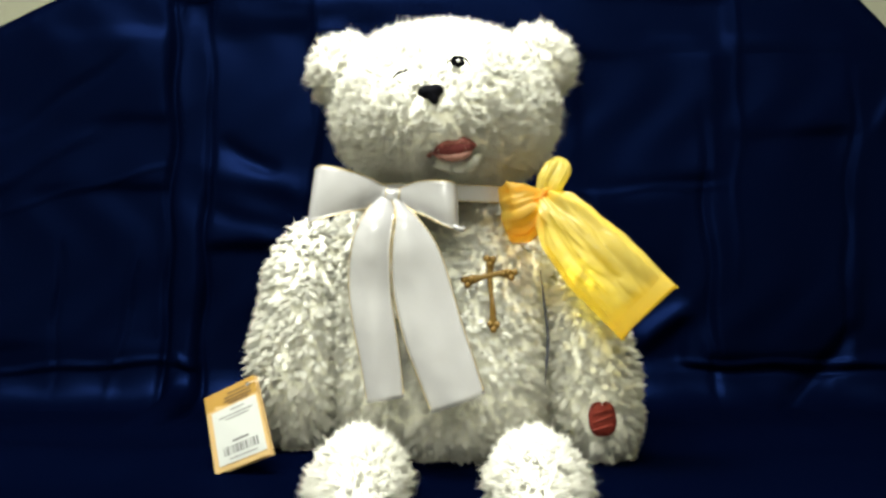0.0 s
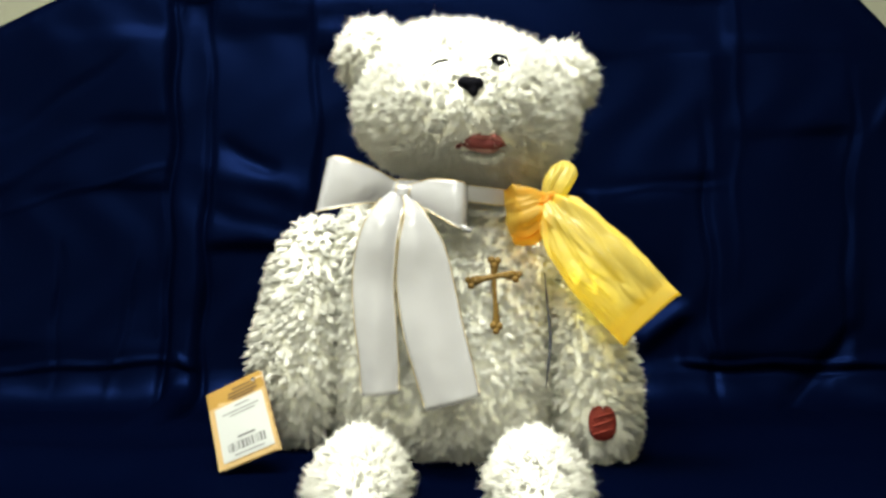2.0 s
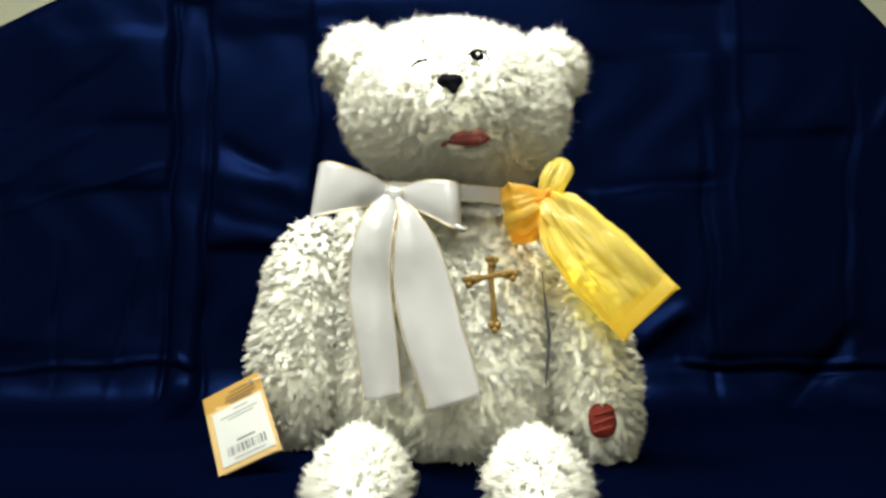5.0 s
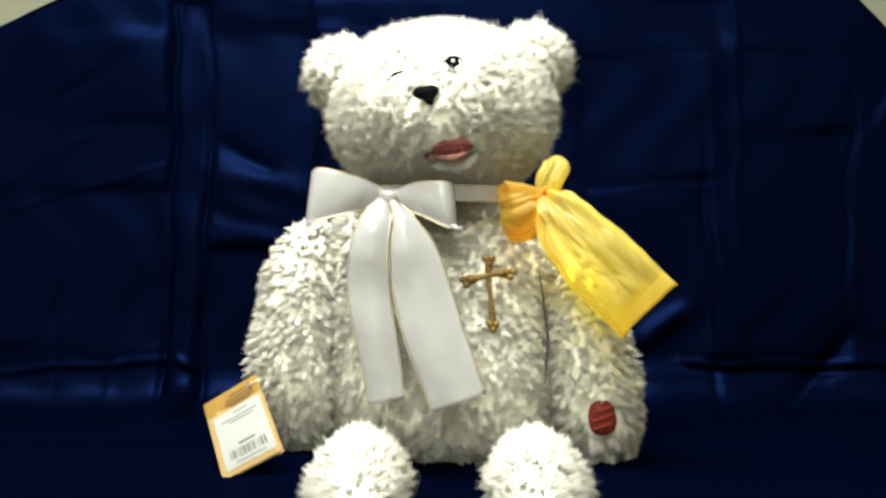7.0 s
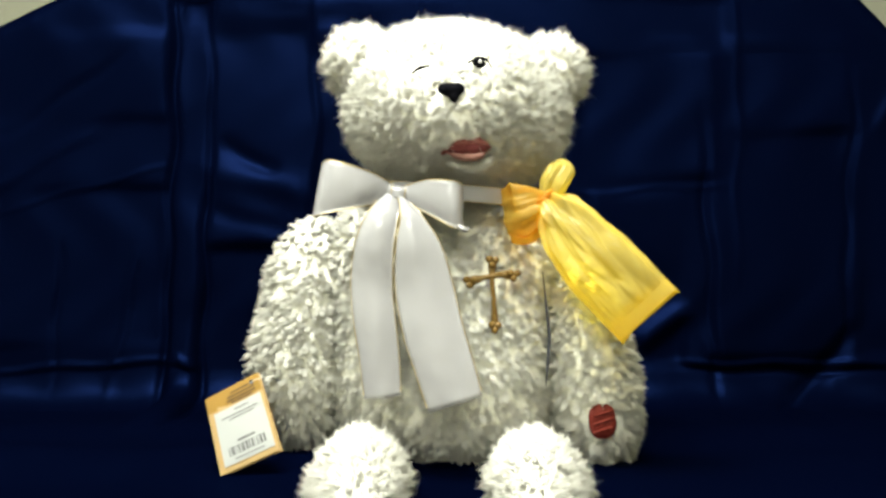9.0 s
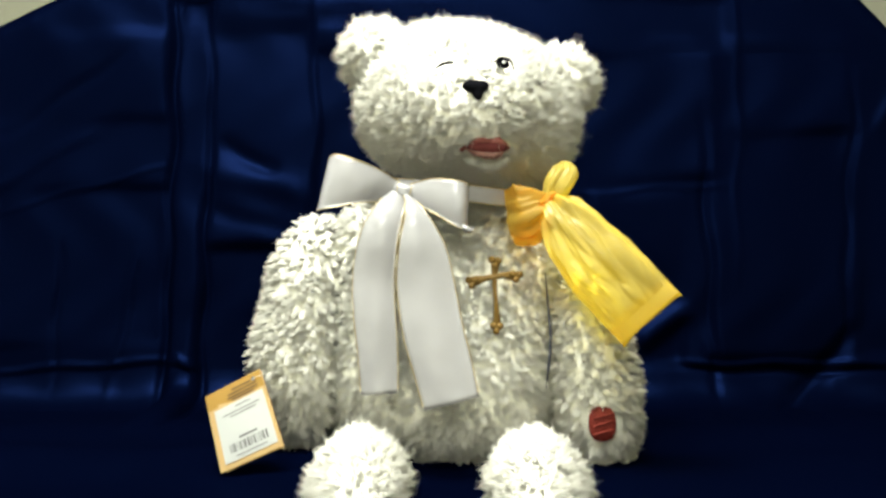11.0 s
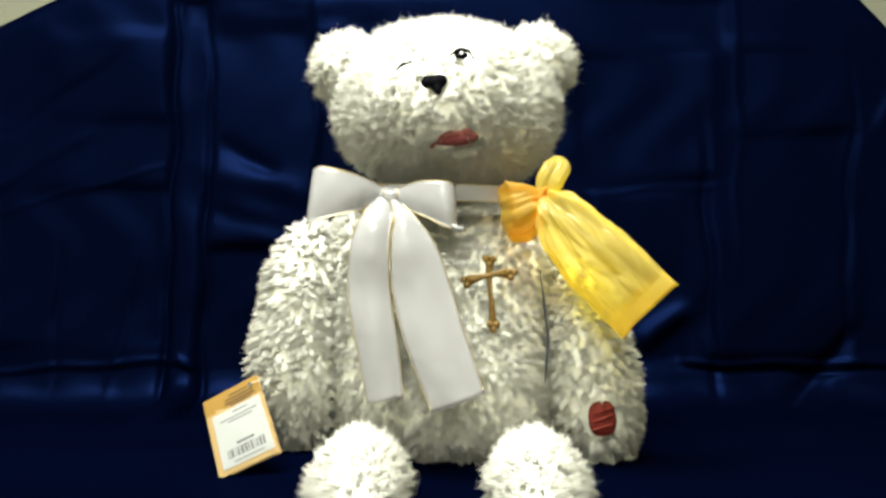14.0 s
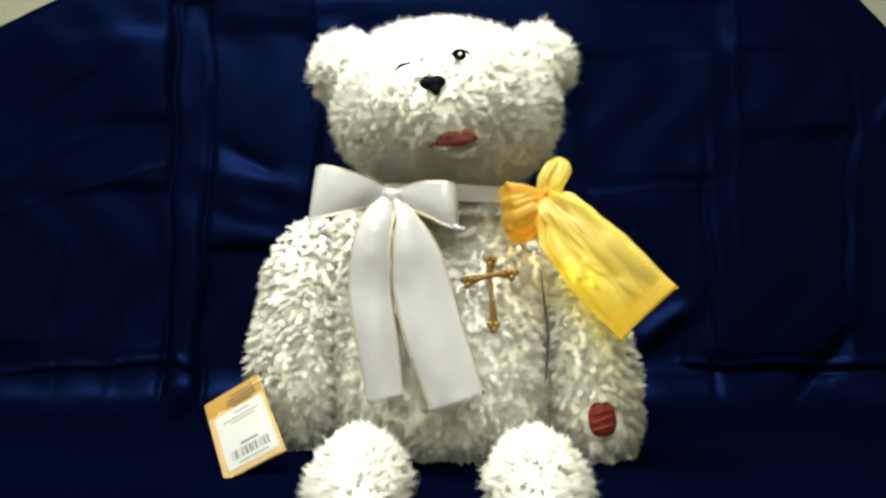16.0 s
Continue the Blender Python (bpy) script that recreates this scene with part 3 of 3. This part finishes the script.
    chin = part("chin", fuzz([(-0.0150, 0.017, -0.0066), (-0.006, 0.0122, -0.0098), (0.004, 0.0114, -0.0106), (0.013, 0.0122, -0.0088), (0.0190, 0.016, -0.0030)],
                             [0.0010, 0.0024, 0.0030, 0.0025, 0.0008], FUR, "chin", 1100, 0.0042, rng), h, "short white fleece under the lip")
    lip.matrix_basis = chin.matrix_basis = Matrix.Translation(M0) @ pose(0, 0, 0, 0, -7, 0)
    pieces["lip"], pieces["chin"], pieces["mouth"] = lip, chin, M0
    return pieces


# ---- ribbon, pouch and tag ----
def strip(pairs, mat, name, origin, n=40, cols=14, bulge=0.0, thick=0.0007, crease=0.0007):
    """A ribbon through pairs of edge points, a little hollow or full across."""
    rows = spline([(*a, *b) for a, b in pairs], n)
    grid = []
    for i, r in enumerate(rows):
        a, b = r[:3], r[3:]
        for k in range(cols + 1):
            f = k / cols
            g = a + (b - a) * f
            ripple = crease * (noise.noise((g[0] * 70, g[1] * 20, g[2] * 38)) + 0.5 * noise.noise((g[0] * 150 + 5, g[1] * 20, g[2] * 110)))
            grid.append(g + np.array((0, -1.0, 0)) * (bulge * math.sin(math.pi * f) + ripple * math.sin(math.pi * min(1.0, 0.15 + f * 0.7))))
    grid = np.array(grid) - np.array(origin)
    back = grid + np.array((0, thick, 0))
    c = cols + 1
    size = n * c
    f = []
    for i in range(n - 1):
        for k in range(cols):
            q = (i * c + k, i * c + k + 1, (i + 1) * c + k + 1, (i + 1) * c + k)
            f.append(q)
            f.append(tuple(size + v for v in q[::-1]))
        for k in (0, cols):
            f.append((i * c + k, (i + 1) * c + k, size + (i + 1) * c + k, size + i * c + k))
    for i in (0, n - 1):
        for k in range(cols):
            f.append((i * c + k, i * c + k + 1, size + i * c + k + 1, size + i * c + k))
    edges = [rows[:, :3] - np.array(origin), rows[:, 3:] - np.array(origin)]
    return raw_mesh(name, np.vstack([grid, back]), f, mat), edges


BOW = np.array((0.0120, 0.6500, 0.1132))


def ribbon_bow():
    bow = tagged(new("ribbon_bow"), label="gold-edged white satin ribbon tied in a bow round a neck", category="ribbon")
    bow.location = BOW

    def band(name, pairs, label="", n=40, bulge=0.0):
        me, edges = strip(pairs, SATIN, name, BOW, n, bulge=bulge)
        ob = part(name, me, bow, label)
        for e in edges:
            part("gold_edge", tube(e[::2], [0.00042], GOLD_THREAD, "gold_edge", 5, n), ob, "thin gold wired edge")

    band("loop", [((-0.0421, 0.6560, 0.2052), (-0.0437, 0.6560, 0.1911)), ((-0.0596, 0.6420, 0.2120), (-0.0634, 0.6420, 0.1868)), ((-0.0829, 0.6400, 0.2169), (-0.0886, 0.6400, 0.1796)), ((-0.0909, 0.6520, 0.2148), (-0.0948, 0.6520, 0.1783)),
                  ((-0.0870, 0.6640, 0.2141), (-0.0910, 0.6640, 0.1841)), ((-0.0610, 0.6660, 0.2098), (-0.0630, 0.6660, 0.1911)), ((-0.0409, 0.6620, 0.2040), (-0.0425, 0.6620, 0.1945))], "full loop of the bow", 44, 0.002)
    band("loop", [((-0.0336, 0.6560, 0.2036), (-0.0312, 0.6560, 0.1919)), ((-0.0188, 0.6460, 0.2084), (-0.0150, 0.6460, 0.1854)), ((-0.0015, 0.6400, 0.2088), (0.0023, 0.6400, 0.1776)), ((0.0058, 0.6460, 0.2076), (0.0085, 0.6460, 0.1777)),
                  ((0.0051, 0.6580, 0.2061), (0.0063, 0.6580, 0.1810)), ((-0.0134, 0.6640, 0.2041), (-0.0126, 0.6640, 0.1891)), ((-0.0331, 0.6620, 0.2028), (-0.0315, 0.6620, 0.1937))], "full loop of the bow", 44, 0.002)
    band("tail", [((-0.0467, 0.6550, 0.1997), (-0.0351, 0.6550, 0.1942)), ((-0.0552, 0.6440, 0.1855), (-0.0357, 0.6430, 0.1808)), ((-0.0622, 0.6400, 0.1669), (-0.0371, 0.6385, 0.1608)), ((-0.0646, 0.6430, 0.1386), (-0.0358, 0.6400, 0.1330)),
                  ((-0.0602, 0.6410, 0.1082), (-0.0315, 0.6390, 0.1084)), ((-0.0541, 0.6400, 0.0816), (-0.0278, 0.6400, 0.0854)), ((-0.0497, 0.6410, 0.0575), (-0.0250, 0.6400, 0.0622))], "long hanging ribbon end", 48, 0.0042)
    band("tail", [((-0.0382, 0.6550, 0.1981), (-0.0304, 0.6550, 0.1950)), ((-0.0338, 0.6400, 0.1838), (-0.0185, 0.6450, 0.1831)), ((-0.0354, 0.6350, 0.1616), (-0.0054, 0.6420, 0.1654)), ((-0.0341, 0.6370, 0.1351), (0.0042, 0.6410, 0.1402)),
                  ((-0.0268, 0.6350, 0.1049), (0.0129, 0.6380, 0.1130)), ((-0.0162, 0.6340, 0.0779), (0.0216, 0.6360, 0.0897)), ((-0.0058, 0.6340, 0.0530), (0.0294, 0.6350, 0.0668))], "long hanging ribbon end", 48, 0.0042)
    band("knot", [((-0.0415, 0.6640, 0.2049), (-0.0320, 0.6640, 0.2037)), ((-0.0416, 0.6540, 0.2027), (-0.0323, 0.6540, 0.2020)), ((-0.0419, 0.6525, 0.1980), (-0.0330, 0.6525, 0.1972)), ((-0.0412, 0.6540, 0.1942), (-0.0338, 0.6540, 0.1934)),
                  ((-0.0409, 0.6620, 0.1922), (-0.0346, 0.6620, 0.1922))], "gathered knot", 24, 0.0012)
    part("curled_tip", tube([np.array(c) - BOW for c in ((0.0038, 0.6430, 0.1799), (0.0076, 0.6400, 0.1776), (0.0111, 0.6410, 0.1764), (0.0123, 0.6450, 0.1784))],
                            [0.0012, 0.0018, 0.0016, 0.0006], SATIN, "curled_tip", 8, 14), bow, "curled corner of the ribbon loop")
    ring = []
    cx, cy, cz = (0.0035, 0.7420, 0.2030)
    for a in np.linspace(-math.pi * 0.62, math.pi * 1.38, 25):
        x, y = cx + 0.078 * math.cos(a), cy + 0.078 * math.sin(a)
        ring.append(((x, y, cz + 0.0052), (x, y, cz - 0.0062)))
    band("neckband", ring, "ribbon band round the neck", 72)
    return bow


POUCH = np.array((0.0686, 0.6550, 0.2024))


def organza_pouch():
    pouch = tagged(new("organza_pouch"), label="sheer yellow organza pouch tied shut, hanging at the bear's neck", category="pouch")
    pouch.location = POUCH

    def loft(name, line, wide, deep, mat, folds, fold, n=48, sides=72, label="", shut=True, parent=pouch, seed=0.0, crinkle=0.0, cut=0.0):
        c = spline(line, n)
        w = np.interp(np.linspace(0, 1, n), np.linspace(0, 1, len(wide)), wide)
        dpt = np.interp(np.linspace(0, 1, n), np.linspace(0, 1, len(deep)), deep)
        fo = np.interp(np.linspace(0, 1, n), np.linspace(0, 1, len(fold)), fold)
        tan = np.gradient(c, axis=0)
        v, f = [], []
        for i in range(n):
            t = tan[i] / np.linalg.norm(tan[i])
            side = np.cross(t, (0, 1, 0))
            side /= np.linalg.norm(side)
            fore = np.cross(side, t)
            for k in range(sides):
                a = 2 * math.pi * k / sides
                wob = noise.noise((2.2 * math.cos(a) + seed, 2.2 * math.sin(a), i * 0.05)) + 1.7 * abs(noise.noise((5 * math.cos(a), 5 * math.sin(a) + seed, i * 0.045 + 9)))
                r = 1 + fo[i] * (math.sin(folds * a + seed + 1.3 * math.sin(i * 0.11)) + 0.6 * math.sin(folds * 2 * a + 2 + i * 0.06)) + crinkle * wob * (1 - (i / n) ** 6) * abs(math.sin(a))
                sq = (abs(math.cos(a)) ** 2.6 + abs(math.sin(a)) ** 2.6) ** (-1 / 2.6)
                p = c[i] - POUCH + r * sq * (w[i] * math.cos(a) * side + dpt[i] * math.sin(a) * fore)
                v.append(p - t * cut * max(0.0, -math.sin(a) * (1 if fore[1] > 0 else -1)) * (i / n) ** 5)
        for i in range(n - 1):
            for k in range(sides):
                j = (k + 1) % sides
                f.append((i * sides + k, i * sides + j, (i + 1) * sides + j, (i + 1) * sides + k))
        if shut:
            f.append(tuple(range((n - 1) * sides, n * sides))[::-1])
        return part(name, raw_mesh(name, v, f, mat), parent, label)

    loft("bag", [(0.0677, 0.6540, 0.2020), (0.0777, 0.6500, 0.1894), (0.0942, 0.6440, 0.1684), (0.1165, 0.6400, 0.1456), (0.1401, 0.6400, 0.1224)],
         [0.0055, 0.0150, 0.0205, 0.0240, 0.0252, 0.0258], [0.005, 0.011, 0.014, 0.0155, 0.015, 0.0125], ORGANZA, 6, [0.22, 0.15, 0.09, 0.06, 0.03, 0.0], n=90, sides=140, label="sheer yellow bag body", crinkle=0.15, cut=0.015)
    loft("hem", [(0.1294, 0.6400, 0.1330), (0.1405, 0.6400, 0.1220)], [0.0255, 0.0261], [0.0155, 0.0128], ORGANZA, 3, [0.0], n=12, sides=60, label="deeper yellow sewn hem", cut=0.015)
    loft("ruffle", [(0.0693, 0.6550, 0.2012), (0.0734, 0.6560, 0.2114), (0.0785, 0.6600, 0.2211), (0.0798, 0.6640, 0.2282)], [0.0060, 0.0094, 0.0094, 0.0042], [0.005, 0.008, 0.008, 0.003], ORGANZA, 3, [0.12, 0.05, 0.03, 0.05],
         n=24, label="gathered top of the bag", crinkle=0.25)
    loft("ruffle", [(0.0695, 0.6560, 0.2005), (0.0609, 0.6560, 0.1958), (0.0524, 0.6580, 0.1912), (0.0430, 0.6640, 0.1891)], [0.0050, 0.0130, 0.0185, 0.0160], [0.004, 0.007, 0.009, 0.006], ORGANZA_DEEP, 5, [0.2, 0.16, 0.14, 0.16],
         n=24, label="ruffled sheer edge beside the tie", shut=False, seed=1.0, crinkle=0.3)
    for k in (-1, 0, 1):
        a, b = np.array((0.0617, 0.6480, 0.2001)) - POUCH, np.array((0.0725, 0.6480, 0.2055)) - POUCH
        o = np.array((0.0012, 0, 0.0022)) * k
        part("tie_cord", tube([a + o + (0, 0.005, 0), (a + b) / 2 + o + (0, -0.001, 0), b + o + (0, 0.005, 0)], [0.0012, 0.0016, 0.0012], ORGANZA_DEEP, "tie_cord", 6, 10), pouch)
    return pouch


TAG = np.array((-0.1311, 0.6600, 0.0731))


def hang_tag():
    """A folded card with its sticker and print; its origin is at the punched hole."""
    tag = tagged(new("hang_tag"), label="tan card hang tag with a white barcode sticker, on an arm", category="tag")
    tag.location = TAG
    top, corner, low, far = (np.array(c) - TAG for c in ((-0.1323, 0.6600, 0.0775), (-0.1678, 0.6560, 0.0577), (-0.1547, 0.6550, 0.0053), (-0.1123, 0.6580, 0.0261)))
    tr = top + (far - low) * 0.03

    def quad(name, u0, v0, u1, v1, lift, mat, parent, thick=0.0004, label=""):
        """A flat piece on the card, from fractions across (u) and down (v)."""
        pt = lambda u, v: (corner * (1 - u) + tr * u) * (1 - v) + (low * (1 - u) + far * u) * v
        nrm = np.cross(tr - corner, low - corner)
        nrm = nrm / np.linalg.norm(nrm)
        nrm = nrm if nrm[1] < 0 else -nrm
        q = [pt(u0, v0), pt(u1, v0), pt(u1, v1), pt(u0, v1)]
        v = [p + nrm * lift for p in q] + [p + nrm * (lift - thick) for p in q]
        f = [(0, 1, 2, 3), (7, 6, 5, 4), (0, 4, 5, 1), (1, 5, 6, 2), (2, 6, 7, 3), (3, 7, 4, 0)]
        return part(name, raw_mesh(name, v, f, mat, False), parent, label)

    card = quad("card", 0, 0, 1, 1, 0.0, KRAFT, tag, 0.0006, "tan card with an orange header band")
    quad("back_leaf", 0.06, 0.02, 1.0, 1.03, -0.0040, KRAFT, tag, 0.0006, "second leaf of the folded card")
    quad("header_band", 0.0, 0.0, 1.0, 0.205, 0.0002, HEADER, card, 0.0002, "orange printed header band")
    st = quad("sticker", 0.10, 0.235, 0.955, 0.925, 0.0004, STICKER, card, 0.0003, "white paper sticker")
    for u0, u1, v in ((0.46, 0.80, 0.065), (0.38, 0.88, 0.110), (0.36, 0.90, 0.150), (0.44, 0.82, 0.185)):
        quad("print_bar", u0, v, u1, v + 0.022, 0.0005, INK_BROWN, card, 0.0002)
    for u0, u1, v, m in ((0.46, 0.72, 0.275, INK_PALE), (0.22, 0.86, 0.335, INK_PALE), (0.34, 0.78, 0.375, INK_PALE), (0.40, 0.70, 0.655, INK), (0.30, 0.80, 0.865, INK_PALE)):
        quad("print_bar", u0, v, u1, v + (0.026 if m is INK else 0.018), 0.0006, m, card, 0.0002)
    rng = random.Random(3)
    u = 0.22
    while u < 0.86:
        w = rng.choice((0.008, 0.012, 0.02, 0.03))
        quad("code_bar", u, 0.715, min(u + w, 0.87), 0.825, 0.0006, INK, card, 0.0002)
        u += w + rng.choice((0.010, 0.014, 0.024))
    hole = (top * 0.90 + corner * 0.10) + (low - corner) * 0.075
    part("eyelet", tube([hole + (0, -0.0012, 0), hole + (0, 0.001, 0.0001)], [0.0014], INK, "eyelet", 10, 4), card, "dark punched hole")
    part("string", tube([hole + (0, -0.0012, 0), hole + (0.004, -0.001, 0.002), hole + (0.009, 0.004, 0.003), hole + (0.014, 0.014, 0.003)], [0.00022], CHIN, "string", 5, 16), tag, "thin white loop")
    return tag


# ---- what moves: the torso rocks, the head rolls and nods with the talking mouth ----
def wave(t, mean, s1, c1, s2=0.0, c2=0.0):
    a = 2 * math.pi * t / 1.144
    return mean + s1 * math.sin(a) + c1 * math.cos(a) + s2 * math.sin(2 * a) + c2 * math.cos(2 * a)


NODS_OPENING = [(0, -0.37), (0.2, -1.39), (0.3, -0.04), (0.5, -4.19), (0.7, -0.51), (0.8, -1.21), (1, -2.25), (1.2, -0.22),
        (1.3, -2.42), (1.5, -0.7), (1.7, -4.33), (1.8, -2.08), (2, -2.64), (2.2, -1.29), (2.3, 0.46), (2.5, -2.75),
        (2.7, -0.71), (2.8, -3.21), (3, -1.9), (3.2, -3.16), (3.3, -3.56), (3.5, 0.28), (3.7, -3.08), (3.8, -1.03),
        (4, -3.65), (4.1, -3.83), (4.2, -1.72)]
NODS_SECOND = [(4.4, -0.56), (4.6, -2.56), (4.8, -0.98), (5, -3.39), (5.2, -1.32), (5.4, -3.29), (5.6, -0.69), (5.8, -2.76),
        (6, -1.04), (6.2, -2.74), (6.3, -1.79), (6.4, -4.23), (6.5, -3.25), (6.7, -1.53), (6.8, -3.43), (7, -0.23),
        (7.2, -3.92), (7.3, -2.57), (7.5, -2.05), (7.7, -2.89), (7.8, -0.94), (8, -2.77), (8.2, -0.05)]
NODS_THIRD = [(8.3, -1.7), (8.5, -2.48), (8.7, -2.38), (8.8, -4.18), (9, -0.78), (9.1, -1.48), (9.2, -2.61), (9.4, -1.14),
        (9.6, -3.24), (9.8, -1.19), (10, -3.71), (10.2, -1.13), (10.4, -3.02), (10.6, -1.42), (10.8, -3.94),
        (11, -1.66), (11.1, -2.66), (11.3, -2.09), (11.4, -0.25), (11.5, -1.18), (11.7, -1.8), (11.8, -0.95),
        (12, -4.49)]
NODS_LAST = [(12.2, -1.06), (12.3, -3.11), (12.5, -1.9), (12.7, -1.27), (12.8, -3.02), (13, -1.13), (13.2, -4.84),
        (13.3, -2.59), (13.5, -3.31), (13.7, -1.28), (13.8, 0.07), (14, -3.24), (14.2, -1.18), (14.3, -3.58),
        (14.5, -2.44), (14.7, -3.7), (14.8, -3.85), (15, -0.22), (15.2, -3.48), (15.3, -1.63), (15.5, -3.88),
        (15.7, -2.23), (15.8, -1.63), (16, -2.98)]
TAG_SWING = [(0, -0.75, -0.48, 3.56, -21.21), (0.5, 2.72, 1.9, 3.6, -14.47), (1, 2.34, 1.49, -2.12, -8.3),
        (1.5, 0.58, 0.16, 0.66, -12.31), (2, 3.06, 2.87, 3.11, -12.58), (2.5, 0.57, -0.42, 0.65, -12.21),
        (3, 3.3, 3.62, -1.34, -7.05), (3.5, -0.18, -0.1, -0.03, -7.17), (4, 3.19, 2.61, 3.29, -14.06),
        (4.5, 1.14, 0.82, 0.5, -3), (5, 1.69, 1.55, 1.5, -4), (5.5, 2.44, 2.55, -0.5, -1), (6, 0.85, 0.43, 1, -3),
        (6.3, 2.03, 2.53, 1.82, -11.51), (6.5, 3.26, 4.3, -3.05, -6.96), (7, 0.17, -0.36, -2.1, -11.03),
        (7.5, 2.25, 2.86, 2.1, -12.38), (8, 1.06, -0.44, 1.37, -17.14), (8.5, 2.69, 1.55, -0.3, -6.22),
        (9, 1.82, 1.14, 1.1, -12.77), (9.2, 0.92, 1.15, 0.87, -4.56), (9.5, 1.23, 0.93, 0.5, -2),
        (10, 2.96, 3.25, 1.5, -5), (10.5, 0.51, -0.03, 0, -3), (11, 3.17, 3.53, 1.5, -6),
        (11.3, 1.34, 0.98, -1.49, -11.48), (11.5, -1, -0.68, 2.62, -18.94), (12, 2.96, 2.55, 1.59, -8.27),
        (12.5, 1.58, 0.68, -1.52, -3.8), (13, 1.01, 0.27, 1.32, -10.81), (13.5, 2.91, 2.84, 2.11, -8.99),
        (14, 0.92, -0.41, 0.71, -8.92), (14.5, 3.12, 3.75, -2.58, -6.97), (15, 0.09, -0.43, -0.15, -10.03),
        (15.5, 3, 3.06, 2.34, -9.77), (16, 1.61, -0.2, -2, -6.09)]


def motions():
    times = [round(0.1 * i, 1) for i in range(161)]
    nod_t, nod_a = zip(*(NODS_OPENING + NODS_SECOND + NODS_THIRD + NODS_LAST))
    tag_t, *tag_rows = zip(*TAG_SWING)
    rock, heads, lips, bows, pouches, tags = [], [], [], [], [], []
    M0 = bear["mouth"]
    for t in times:
        ry = wave(t, 0.91, -0.85, -0.74)
        rock.append((t, Matrix.Translation(HIP - BASE) @ pose(0, 0, 0, 0, ry, 0)))
        roll, yaw = wave(t, 5.28, -3.816, -3.433, -0.199, -0.571), wave(t, 3.58, -2.657, -2.939, 0.239, -0.25)
        nod = float(np.interp(t, nod_t, nod_a))
        heads.append((t, Matrix.Translation(NECK - BASE) @ pose(0, 0, 0, nod, roll, yaw)))
        wide = min(1.0, max(0.0, (nod + 3.1 + 0.1 * roll) / 3.1))
        lips.append((t, Matrix.Translation(M0) @ pose(0, 0.0042 * (1 - wide), 0.0050 * (1 - wide) - 0.0004, 0, -7, 0)))
        bows.append((t, pose(*(BOW + (wave(t, -0.00008, -0.00045, 0.00002), 0, wave(t, 0.00163, 0.00023, 0.00007))), 0, wave(t, 3.64, -2.334, -1.946), 0)))
        pouches.append((t, pose(*(POUCH + (wave(t, 0.00258, -0.00196, -0.00166), 0, wave(t, -0.00127, 0.00145, 0.00096))), 0, wave(t, 1.44, -1.129, -0.49), 0)))
        dx, dz, swing, turn = (float(np.interp(t, tag_t, row)) for row in tag_rows)
        tags.append((t, pose(*(TAG + (dx / 1000, 0, dz / 1000)), 0, swing, turn)))
    for key in ("torso", "arm_r", "arm_l"):
        walk(bear[key], rock)
    walk(bear["head"], heads)
    walk(bear["lip"], lips)
    walk(bear["chin"], lips)
    walk(bow, bows)
    walk(pouch, pouches)
    walk(tag, tags)


room()
blue_cloth()
bear = plush_bear()
bow = ribbon_bow()
pouch = organza_pouch()
tag = hang_tag()
motions()
